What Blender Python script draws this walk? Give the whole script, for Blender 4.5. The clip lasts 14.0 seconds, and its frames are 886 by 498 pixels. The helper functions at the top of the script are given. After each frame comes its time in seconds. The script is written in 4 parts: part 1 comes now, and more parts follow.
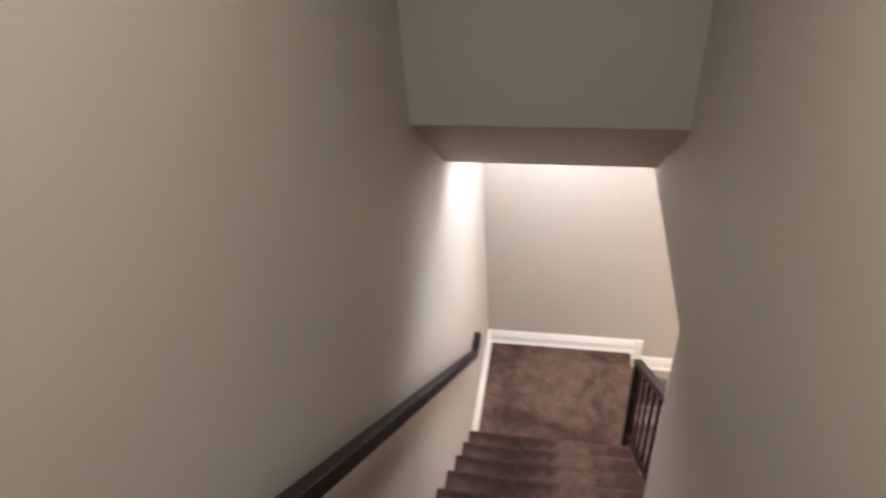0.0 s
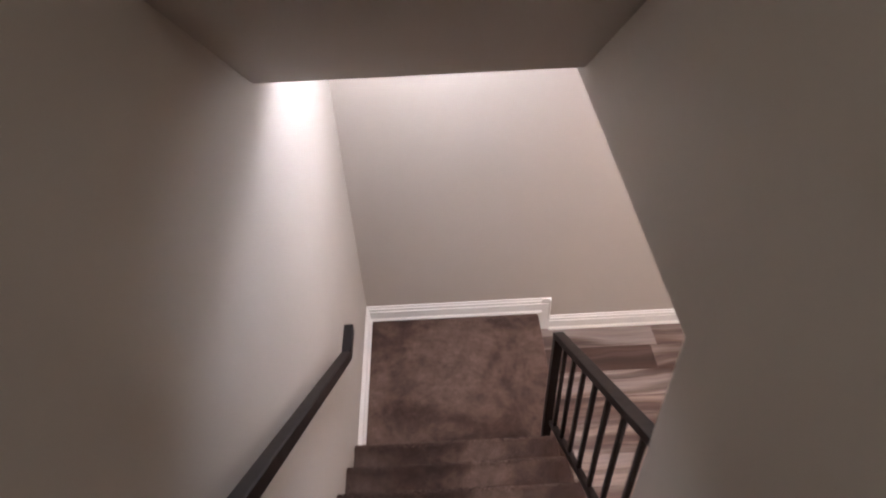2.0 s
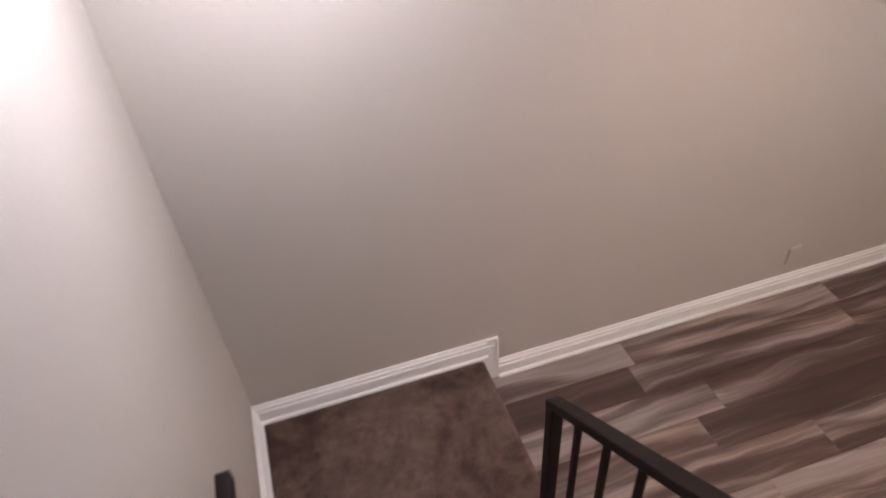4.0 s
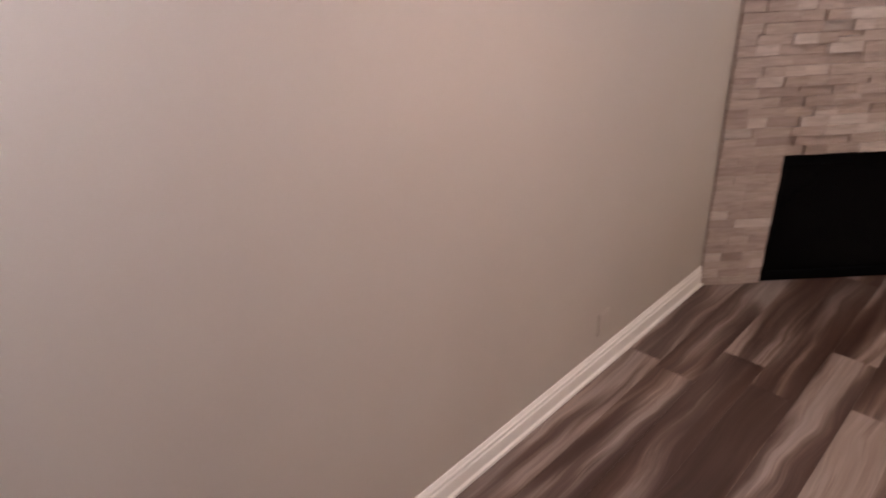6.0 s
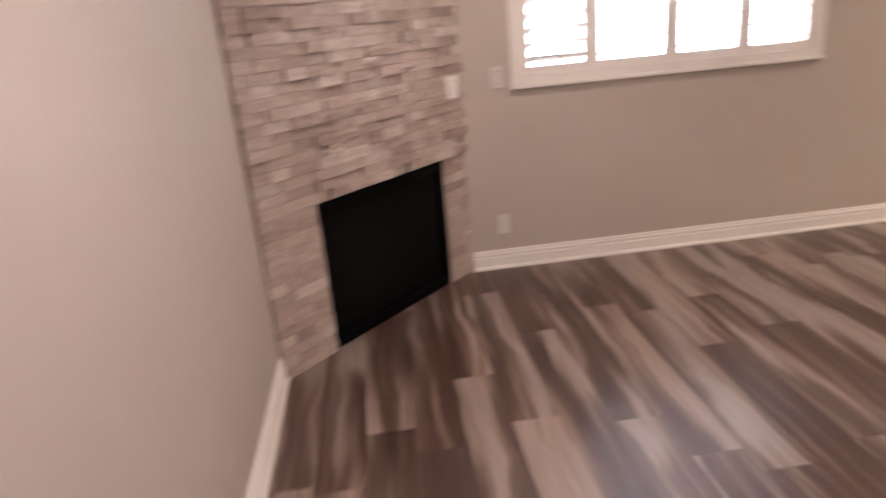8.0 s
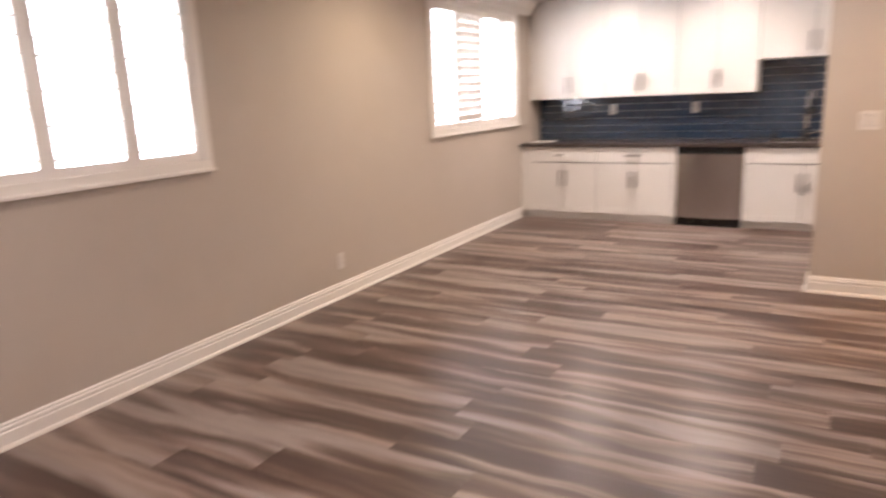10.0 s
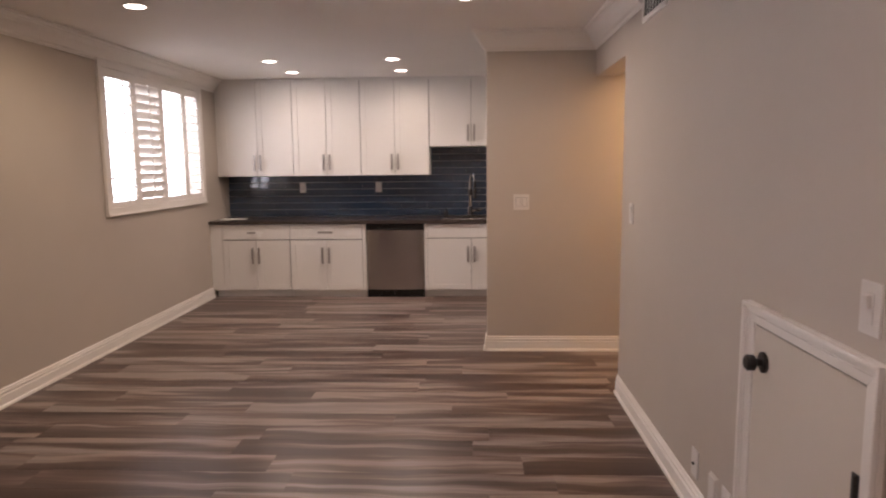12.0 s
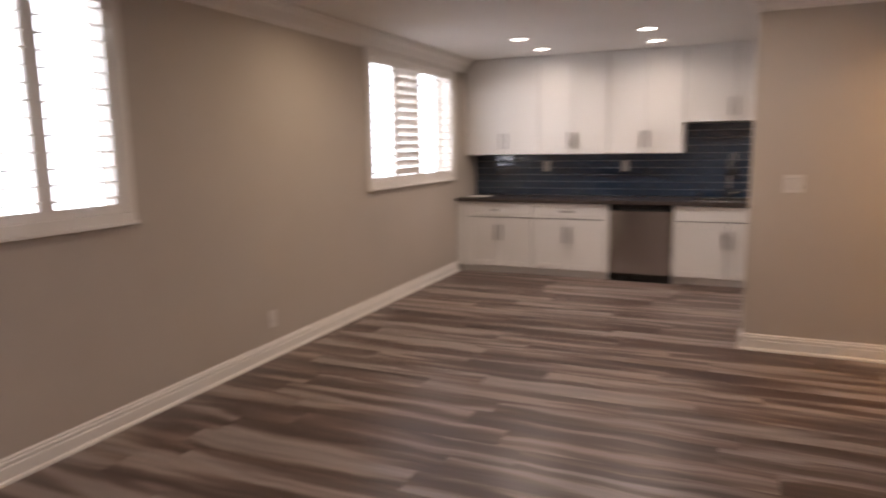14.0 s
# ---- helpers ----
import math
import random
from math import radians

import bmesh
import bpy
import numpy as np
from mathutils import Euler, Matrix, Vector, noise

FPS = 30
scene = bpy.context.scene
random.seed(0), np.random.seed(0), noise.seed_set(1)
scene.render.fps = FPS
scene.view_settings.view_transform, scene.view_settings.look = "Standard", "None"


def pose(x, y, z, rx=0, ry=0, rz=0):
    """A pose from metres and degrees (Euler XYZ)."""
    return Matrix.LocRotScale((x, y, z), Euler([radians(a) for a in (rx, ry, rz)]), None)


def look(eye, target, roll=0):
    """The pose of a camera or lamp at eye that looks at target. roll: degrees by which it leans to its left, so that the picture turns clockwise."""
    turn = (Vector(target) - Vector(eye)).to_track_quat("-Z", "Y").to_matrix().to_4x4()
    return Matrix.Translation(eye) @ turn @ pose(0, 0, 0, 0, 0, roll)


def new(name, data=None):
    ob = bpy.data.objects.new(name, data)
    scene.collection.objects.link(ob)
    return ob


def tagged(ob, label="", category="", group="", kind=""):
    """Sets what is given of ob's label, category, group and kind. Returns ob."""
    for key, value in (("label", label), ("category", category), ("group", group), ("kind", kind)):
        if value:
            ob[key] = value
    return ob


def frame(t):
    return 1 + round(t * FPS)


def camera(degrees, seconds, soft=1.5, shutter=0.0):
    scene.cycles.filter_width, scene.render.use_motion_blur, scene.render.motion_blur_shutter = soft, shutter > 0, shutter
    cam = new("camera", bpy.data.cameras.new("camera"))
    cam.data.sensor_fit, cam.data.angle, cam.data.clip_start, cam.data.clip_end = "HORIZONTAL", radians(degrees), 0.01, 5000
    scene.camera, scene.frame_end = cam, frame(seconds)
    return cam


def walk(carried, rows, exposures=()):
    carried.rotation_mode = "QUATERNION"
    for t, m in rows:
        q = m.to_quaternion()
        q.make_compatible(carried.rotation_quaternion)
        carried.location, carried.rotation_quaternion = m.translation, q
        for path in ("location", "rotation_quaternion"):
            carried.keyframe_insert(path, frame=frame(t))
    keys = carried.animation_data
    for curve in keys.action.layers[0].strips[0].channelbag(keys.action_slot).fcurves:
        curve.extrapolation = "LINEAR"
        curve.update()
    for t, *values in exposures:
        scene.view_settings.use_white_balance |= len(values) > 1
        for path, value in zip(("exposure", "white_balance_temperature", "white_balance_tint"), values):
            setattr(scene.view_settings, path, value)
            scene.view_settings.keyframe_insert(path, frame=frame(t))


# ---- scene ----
cam = camera(68.3, 14.0, soft=2.0, shutter=0.8)
PATH = [
    (0, (0.498, -3.555, 3.828), (0.149, -2.006, 2.611), -4.8),
    (0.5, (0.46, -3.389, 3.756), (0.309, -1.885, 2.446), -2.9),
    (1, (0.433, -3.183, 3.6), (0.387, -1.692, 2.269), -4.1),
    (1.5, (0.47, -2.967, 3.414), (0.399, -1.474, 2.085), -2.0),
    (2, (0.465, -2.739, 3.249), (0.477, -1.267, 1.895), -2.6),
    (2.2, (0.468, -2.657, 3.172), (0.454, -1.176, 1.828), -2.5),
    (4.3, (0.402, -1.772, 2.462), (0.867, -0.3, 1.19), -3.4),
    (4.5, (0.453, -1.682, 2.384), (0.975, -0.176, 1.175), -3.5),
    (4.6, (0.47, -1.649, 2.364), (1.044, -0.157, 1.162), -5.0),
    (5, (0.461, -1.56, 2.183), (1.31, -0.099, 1.113), -1.7),
    (5.5, (0.485, -1.446, 1.982), (1.551, -0.067, 1.002), -4.9),
    (6, (0.639, -1.235, 1.885), (1.873, 0.04, 0.964), -2.9),
    (6.5, (0.694, -1.022, 1.742), (2.178, 0.0, 0.875), -4.2),
    (7, (0.859, -0.851, 1.612), (2.575, -0.079, 0.933), -6.4),
    (7.5, (0.95, -0.665, 1.49), (2.795, -0.339, 0.789), -5.6),
    (8, (1.143, -0.525, 1.466), (3.02, -0.694, 0.796), -5.1),
    (8.3, (1.225, -0.542, 1.456), (3.061, -0.993, 0.806), -5.5),
    (8.5, (1.329, -0.526, 1.444), (3.09, -1.233, 0.814), -3.6),
    (9, (1.508, -0.56, 1.4), (3.068, -1.731, 0.96), -3.3),
    (9.2, (1.594, -0.567, 1.389), (3.04, -1.858, 0.893), -3.6),
    (11.3, (1.945, -0.587, 1.43), (2.228, -2.55, 1.167), -1.5),
    (11.5, (1.949, -0.581, 1.429), (2.164, -2.552, 1.166), -0.7),
    (12, (1.947, -0.584, 1.435), (2.033, -2.565, 1.178), -0.6),
    (12.5, (1.942, -0.593, 1.436), (1.993, -2.575, 1.173), -0.2),
    (13, (1.945, -0.607, 1.435), (2.093, -2.583, 1.159), -0.8),
    (13.5, (1.952, -0.638, 1.437), (2.359, -2.574, 1.146), -0.9),
    (14, (1.96, -0.67, 1.425), (2.752, -2.48, 1.115), -0.9),
]
walk(cam, [(t, look(eye, target, roll)) for t, eye, target, roll in PATH],
     [(0, 1.42, 6150, 7), (0.5, 1.18, 6150, 10), (1.0, 1.0, 6150, 12), (2.2, 0.82, 6050, 16), (4.3, 0.45, 6100, 17), (5.0, 0.54, 6260, 19), (6.0, 0.32, 6400, 21), (6.5, 0.24, 6420, 22), (7.5, 0.44, 6420, 22), (8.5, 1.13, 6280, 18), (9.2, 1.36, 6200, 17), (11.3, -0.06, 6540, 22), (12.5, -0.06, 6540, 22), (14, -0.09, 6340, 18)])

# ---- light ----
CEIL = 2.39          # room ceiling
LANDTOP = 2.455       # ceiling over the landing
TOP = 4.86            # ceiling of the upper hall
world = bpy.data.worlds.new("sky")
scene.world = world
world.use_nodes = True
wn = world.node_tree
sky = wn.nodes.new("ShaderNodeTexSky")
sky.sky_type, sky.sun_disc = "NISHITA", False
sky.sun_elevation, sky.sun_rotation = radians(40), radians(200)
wn.nodes["Background"].inputs["Strength"].default_value = 0.12
wn.links.new(sky.outputs[0], wn.nodes["Background"].inputs["Color"])


def lamp(name, place, watts, colour, size=0.13, spread=150):
    d = bpy.data.lights.new(name, "AREA" if spread else "SPOT")
    d.energy, d.color = watts, colour
    if spread:
        d.shape, d.size, d.spread = "DISK", size, radians(spread)
    else:                # a domed lens that throws wide
        d.spot_size, d.spot_blend, d.shadow_soft_size = radians(178), 0.22, size / 2
    ob = new(name, d)
    ob.location = place
    return ob


WARM, GOLD, NEUTRAL, AMBER, ROSE = (1.0, 0.83, 0.67), (1.0, 0.80, 0.54), (0.94, 0.945, 1.0), (1.0, 0.62, 0.28), (1.0, 0.76, 0.64)
# recessed downlights: x, y, watts, colour
# (1.53, -6.67) is unseen, added in line with its row to brighten the sink side
DOWNLIGHTS = [(0.54, -0.52, 48, NEUTRAL), (1.97, -0.95, 11.8, ROSE), (3.8, -1.35, 6.8, WARM), (1.97, -4.5, 10, WARM), (3.94, -4.55, 9.5, GOLD),
              (3.79, -6.68, 9, WARM), (2.655, -6.67, 9, WARM), (1.53, -6.67, 7, WARM), (3.775, -7.40, 2.8, WARM), (2.655, -7.39, 2.8, WARM)]
# unseen fixture, added to light the upper stairwell: x, y, z, watts, colour
UNSEEN_UPPER_LAMP = (0.42, -3.15, TOP, 4.8, (1.0, 0.95, 0.86))
HALL_LAMP = (0.30, -5.10, 14, AMBER)


# ---- materials ----
def material(name):
    m = bpy.data.materials.new(name)
    m.use_nodes = True
    t = m.node_tree
    return m, t, t.nodes["Principled BSDF"]


def node(t, kind, **inputs):
    n = t.nodes.new(kind)
    for k, v in inputs.items():
        n.inputs[k.replace("_", " ")].default_value = v
    return n


def coords(t, scale, spin=False):
    """Object coordinates, shifted at random for each object."""
    tc, mp = t.nodes.new("ShaderNodeTexCoord"), t.nodes.new("ShaderNodeMapping")
    mp.inputs["Scale"].default_value = scale
    t.links.new(tc.outputs["Object"], mp.inputs["Vector"])
    if spin:
        info, mul = t.nodes.new("ShaderNodeObjectInfo"), t.nodes.new("ShaderNodeMath")
        mul.operation = "MULTIPLY"
        mul.inputs[1].default_value = 57.0
        t.links.new(info.outputs["Random"], mul.inputs[0])
        t.links.new(mul.outputs[0], mp.inputs["Location"])
    return mp.outputs["Vector"]


def noise_of(t, vec, scale, detail=3.0, rough=0.5, distort=0.0):
    n = t.nodes.new("ShaderNodeTexNoise")
    n.inputs["Scale"].default_value, n.inputs["Detail"].default_value = scale, detail
    n.inputs["Roughness"].default_value, n.inputs["Distortion"].default_value = rough, distort
    t.links.new(vec, n.inputs["Vector"])
    return n.outputs["Fac"]


def ramp(t, fac, stops):
    r = t.nodes.new("ShaderNodeValToRGB")
    e = r.color_ramp.elements
    while len(e) < len(stops):
        e.new(0.5)
    for el, (p, c) in zip(e, stops):
        el.position, el.color = p, (*c, 1)
    t.links.new(fac, r.inputs["Fac"])
    return r.outputs["Color"]


def mix(t, fac, a, b, blend="MIX"):
    m = t.nodes.new("ShaderNodeMix")
    m.data_type, m.blend_type = "RGBA", blend
    for value, slot in ((fac, 0), (a, 6), (b, 7)):
        if isinstance(value, (int, float)):
            m.inputs[slot].default_value = value
        elif isinstance(value, tuple):
            m.inputs[slot].default_value = (*value, 1)
        else:
            t.links.new(value, m.inputs[slot])
    return m.outputs[2]


def bump(t, b, height, strength, distance):
    n = t.nodes.new("ShaderNodeBump")
    n.inputs["Strength"].default_value, n.inputs["Distance"].default_value = strength, distance
    t.links.new(height, n.inputs["Height"])
    t.links.new(n.outputs["Normal"], b.inputs["Normal"])


def painted(name, colour, rough, vary=0.05, grain=220.0, relief=0.12, depth=0.001):
    m, t, b = material(name)
    v = coords(t, (1, 1, 1))
    big, fine = noise_of(t, v, 1.3, 3), noise_of(t, v, grain, 2)
    lo, hi = tuple(c * (1 - vary) for c in colour), tuple(min(1, c * (1 + vary)) for c in colour)
    t.links.new(ramp(t, big, [(0.3, lo), (0.7, hi)]), b.inputs["Base Color"])
    rr = t.nodes.new("ShaderNodeMapRange")
    rr.inputs["To Min"].default_value, rr.inputs["To Max"].default_value = rough - 0.06, rough + 0.06
    t.links.new(noise_of(t, v, 6, 3), rr.inputs["Value"])
    t.links.new(rr.outputs[0], b.inputs["Roughness"])
    bump(t, b, fine, relief, depth)
    return m


def plain(name, colour, rough, metal=0.0):
    m, t, b = material(name)
    b.inputs["Base Color"].default_value = (*colour, 1)
    b.inputs["Metallic"].default_value = metal
    v = coords(t, (1, 1, 1))
    rr = t.nodes.new("ShaderNodeMapRange")
    rr.inputs["To Min"].default_value, rr.inputs["To Max"].default_value = max(0.02, rough - 0.05), rough + 0.07
    t.links.new(noise_of(t, v, 25, 4), rr.inputs["Value"])
    t.links.new(rr.outputs[0], b.inputs["Roughness"])
    return m


def glowing(name, colour, strength):
    m, t, b = material(name)
    b.inputs["Base Color"].default_value = (*colour, 1)
    b.inputs["Emission Color"].default_value, b.inputs["Emission Strength"].default_value = (*colour, 1), strength
    return m


def plank_material():
    m, t, b = material("wood_plank")
    v = coords(t, (1, 1, 1), spin=True)
    warp = noise_of(t, v, 1.9, 2)
    mp = t.nodes.new("ShaderNodeMapping")
    mp.inputs["Scale"].default_value = (0.70, 7.5, 1.0)
    wob = t.nodes.new("ShaderNodeVectorMath")
    wob.operation = "MULTIPLY_ADD"
    comb = t.nodes.new("ShaderNodeCombineXYZ")
    t.links.new(warp, comb.inputs["Y"])
    wob.inputs[1].default_value = (0, 0.12, 0)
    t.links.new(comb.outputs[0], wob.inputs[0])
    t.links.new(v, wob.inputs[2])
    t.links.new(wob.outputs[0], mp.inputs["Vector"])
    slim = t.nodes.new("ShaderNodeMapping")
    slim.inputs["Scale"].default_value, slim.inputs["Location"].default_value = (0.8, 24.0, 1.0), (3.7, 1.9, 0)
    t.links.new(wob.outputs[0], slim.inputs["Vector"])
    zone = noise_of(t, mp.outputs[0], 1.0, 1.5, 0.5, 0.6)
    streak = noise_of(t, slim.outputs[0], 1.0, 5, 0.68, 0.5)
    both = t.nodes.new("ShaderNodeMix")
    both.inputs[0].default_value = 0.36
    t.links.new(zone, both.inputs[2])
    t.links.new(streak, both.inputs[3])
    broad = both.outputs[0]
    fine = noise_of(t, slim.outputs[0], 3.0, 5, 0.65, 0.2)
    info = t.nodes.new("ShaderNodeObjectInfo")
    tone = t.nodes.new("ShaderNodeMapRange")
    tone.inputs["To Min"].default_value, tone.inputs["To Max"].default_value = -0.045, 0.065
    t.links.new(info.outputs["Random"], tone.inputs["Value"])
    add = t.nodes.new("ShaderNodeMath")
    t.links.new(broad, add.inputs[0])
    t.links.new(tone.outputs[0], add.inputs[1])
    base = ramp(t, add.outputs[0], [(0.34, (0.047, 0.026, 0.021)), (0.44, (0.072, 0.043, 0.035)), (0.495, (0.116, 0.078, 0.065)), (0.54, (0.200, 0.157, 0.139)), (0.59, (0.305, 0.257, 0.234)), (0.74, (0.215, 0.174, 0.157))])
    grain = ramp(t, fine, [(0.32, (0.66, 0.63, 0.62)), (0.66, (1.16, 1.13, 1.12))])
    warm = ramp(t, noise_of(t, mp.outputs[0], 0.9, 2, 0.5), [(0.42, (1.0, 1.0, 1.0)), (0.62, (1.06, 0.97, 0.89))])
    base = mix(t, 0.9, base, warm, "MULTIPLY")
    t.links.new(mix(t, 0.6, base, grain, "MULTIPLY"), b.inputs["Base Color"])
    rr = t.nodes.new("ShaderNodeMapRange")
    rr.inputs["To Min"].default_value, rr.inputs["To Max"].default_value = 0.25, 0.41
    t.links.new(fine, rr.inputs["Value"])
    t.links.new(rr.outputs[0], b.inputs["Roughness"])
    b.inputs["Specular IOR Level"].default_value = 0.58
    bump(t, b, fine, 0.25, 0.0015)
    return m


def carpet_material():
    m, t, b = material("carpet")
    v = coords(t, (1, 1, 1))
    patch, tuft, mid = noise_of(t, v, 2.4, 3, 0.6, 0.4), noise_of(t, v, 330, 3, 0.7), noise_of(t, v, 26, 5, 0.72, 0.3)
    brushed = noise_of(t, v, 6.0, 3, 0.6, 0.2)
    c = ramp(t, patch, [(0.36, (0.050, 0.028, 0.022)), (0.48, (0.074, 0.045, 0.036)), (0.62, (0.145, 0.098, 0.079))])
    c = mix(t, 0.8, c, ramp(t, tuft, [(0.3, (0.45, 0.42, 0.42)), (0.7, (1.25, 1.22, 1.2))]), "MULTIPLY")
    c = mix(t, 0.5, c, ramp(t, brushed, [(0.38, (0.62, 0.60, 0.60)), (0.60, (1.28, 1.25, 1.22))]), "MULTIPLY")
    t.links.new(mix(t, 0.55, c, ramp(t, mid, [(0.35, (0.58, 0.57, 0.56)), (0.65, (1.35, 1.34, 1.33))]), "MULTIPLY"), b.inputs["Base Color"])
    b.inputs["Roughness"].default_value = 0.95
    b.inputs["Specular IOR Level"].default_value = 0.15
    b.inputs["Sheen Weight"].default_value, b.inputs["Sheen Roughness"].default_value = 0.30, 0.45
    b.inputs["Sheen Tint"].default_value = (0.42, 0.31, 0.27, 1)
    bump(t, b, tuft, 0.7, 0.006)
    return m


def stone_material():
    m, t, b = material("ledger_stone")
    v = coords(t, (1, 1, 1), spin=True)
    info = t.nodes.new("ShaderNodeObjectInfo")
    tint = ramp(t, info.outputs["Random"], [(0.0, (0.35, 0.28, 0.245)), (0.14, (0.44, 0.36, 0.315)), (0.5, (0.50, 0.42, 0.37)), (0.82, (0.53, 0.455, 0.405)), (0.93, (0.66, 0.60, 0.555)), (1.0, (0.43, 0.38, 0.345))])
    geo = t.nodes.new("ShaderNodeNewGeometry")
    isle = ramp(t, geo.outputs["Random Per Island"], [(0.0, (0.76, 0.735, 0.72)), (1.0, (1.04, 1.015, 0.99))])
    c = mix(t, 1.0, tint, isle, "MULTIPLY")
    vein = noise_of(t, coords(t, (6, 6, 40), spin=True), 1.5, 5, 0.6, 0.5)
    c = mix(t, 0.7, c, ramp(t, vein, [(0.3, (0.72, 0.70, 0.68)), (0.65, (1.1, 1.1, 1.1))]), "MULTIPLY")
    t.links.new(c, b.inputs["Base Color"])
    b.inputs["Roughness"].default_value = 0.72
    bump(t, b, noise_of(t, v, 38, 6, 0.65), 0.6, 0.006)
    return m


def tile_material():
    m, t, b = material("blue_glass_tile")
    info = t.nodes.new("ShaderNodeObjectInfo")
    c = ramp(t, info.outputs["Random"], [(0.0, (0.021, 0.038, 0.068)), (0.5, (0.025, 0.044, 0.077)), (1.0, (0.031, 0.053, 0.088))])
    v = coords(t, (1, 1, 1), spin=True)
    t.links.new(mix(t, 0.5, c, ramp(t, noise_of(t, v, 9, 4), [(0.3, (0.7, 0.72, 0.75)), (0.7, (1.2, 1.2, 1.2))]), "MULTIPLY"), b.inputs["Base Color"])
    b.inputs["Roughness"].default_value, b.inputs["Coat Weight"].default_value = 0.08, 0.5
    bump(t, b, noise_of(t, v, 14, 2), 0.06, 0.004)
    return m


def steel_material():
    m, t, b = material("brushed_steel")
    v = coords(t, (420, 1.5, 1.5))
    f = noise_of(t, v, 1.0, 3)
    t.links.new(ramp(t, f, [(0.3, (0.40, 0.37, 0.35)), (0.7, (0.49, 0.46, 0.44))]), b.inputs["Base Color"])
    b.inputs["Metallic"].default_value, b.inputs["Roughness"].default_value = 1.0, 0.22
    bump(t, b, f, 0.08, 0.0005)
    return m


def counter_material():
    m, t, b = material("dark_quartz")
    v = coords(t, (1, 1, 1))
    t.links.new(ramp(t, noise_of(t, v, 60, 5, 0.7), [(0.35, (0.028, 0.022, 0.020)), (0.7, (0.085, 0.066, 0.058))]), b.inputs["Base Color"])
    b.inputs["Roughness"].default_value = 0.22
    return m


WALL = painted("greige_paint", (0.50, 0.445, 0.385), 0.62, 0.03, 260, 0.16)
CEILING = painted("ceiling_paint", (0.78, 0.75, 0.71), 0.8, 0.02, 180, 0.15)
TRIM = painted("white_trim_paint", (0.80, 0.765, 0.715), 0.38, 0.02, 90, 0.04)
DOORPAINT = painted("cream_door_paint", (0.62, 0.565, 0.49), 0.4, 0.02, 90, 0.04)
CABINET = painted("white_cabinet_paint", (0.77, 0.745, 0.71), 0.34, 0.015, 120, 0.03)
PLATE = plain("white_plastic", (0.66, 0.63, 0.59), 0.35)
PLANK = plank_material()
SUBFLOOR = plain("dark_joint", (0.06, 0.045, 0.04), 0.9)
CARPET = carpet_material()
STONE = stone_material()
MORTAR = painted("stone_backing", (0.42, 0.35, 0.305), 0.95, 0.1, 90, 0.3)
BLACK = plain("black_metal", (0.012, 0.010, 0.009), 0.42)
RAILPAINT = plain("dark_bronze_paint", (0.010, 0.006, 0.005), 0.48)
RAILPAINT.node_tree.nodes["Principled BSDF"].inputs["Specular IOR Level"].default_value = 0.18
FIREGLASS = plain("black_glass", (0.0022, 0.0022, 0.0025), 0.22)
FIREGLASS.node_tree.nodes["Principled BSDF"].inputs["Specular IOR Level"].default_value = 0.07
SOOT = plain("matte_black_metal", (0.0026, 0.0026, 0.003), 0.7)
SOOT.node_tree.nodes["Principled BSDF"].inputs["Specular IOR Level"].default_value = 0.04
TILE = tile_material()
GROUT = plain("grey_grout", (0.46, 0.49, 0.52), 0.9)
STEEL = steel_material()
NICKEL = plain("brushed_nickel", (0.42, 0.39, 0.37), 0.34, 1.0)
CHROME = plain("chrome", (0.80, 0.79, 0.78), 0.12, 1.0)
COUNTER = counter_material()
GLOSSBLACK = plain("black_plastic", (0.006, 0.006, 0.006), 0.25)
# dark tone that imitates shade between the cabinet fronts
GAP_SHADE = plain("painted_gap_shade", (0.10, 0.09, 0.085), 0.9)
# grey that puts the shade round switch rockers into colour
GROOVE_SHADE = plain("painted_groove_shade", (0.20, 0.185, 0.17), 0.8)
PAPER = plain("white_paper", (0.82, 0.81, 0.78), 0.7)
# also painted in for the shade inside the door gap, slots and duct
DARK = plain("dark_cavity", (0.02, 0.02, 0.02), 0.9)
LENS = glowing("lamp_lens", (1.0, 0.93, 0.82), 14.0)
OUTSIDE = glowing("bright_sky_backdrop", (0.90, 0.95, 1.0), 8.2)


def glass_material():
    m, t, b = material("window_glass")
    b.inputs["Transmission Weight"].default_value, b.inputs["Roughness"].default_value = 1.0, 0.0
    b.inputs["IOR"].default_value = 1.05
    return m


GLASS = glass_material()


# ---- building blocks ----
def box(bm, x0, x1, y0, y1, z0, z1, r=0.0, turn=None):
    """A block between two corners, its edges rounded by r."""
    g = bmesh.ops.create_cube(bm, size=1.0)
    vs = g["verts"]
    for v in vs:
        v.co = Vector(((x0 + x1) / 2 + v.co.x * (x1 - x0), (y0 + y1) / 2 + v.co.y * (y1 - y0), (z0 + z1) / 2 + v.co.z * (z1 - z0)))
    if r > 0:
        edges = list({e for v in vs for e in v.link_edges})
        res = bmesh.ops.bevel(bm, geom=edges, offset=r, segments=2, profile=0.6, affect="EDGES")
        vs = list({v for v in res["verts"]} | {v for f in res["faces"] for v in f.verts})
    if turn is not None:
        bmesh.ops.transform(bm, matrix=turn, verts=vs)
    return bm


def block(x0, x1, y0, y1, z0, z1, r=0.0):
    return box(bmesh.new(), x0, x1, y0, y1, z0, z1, r)


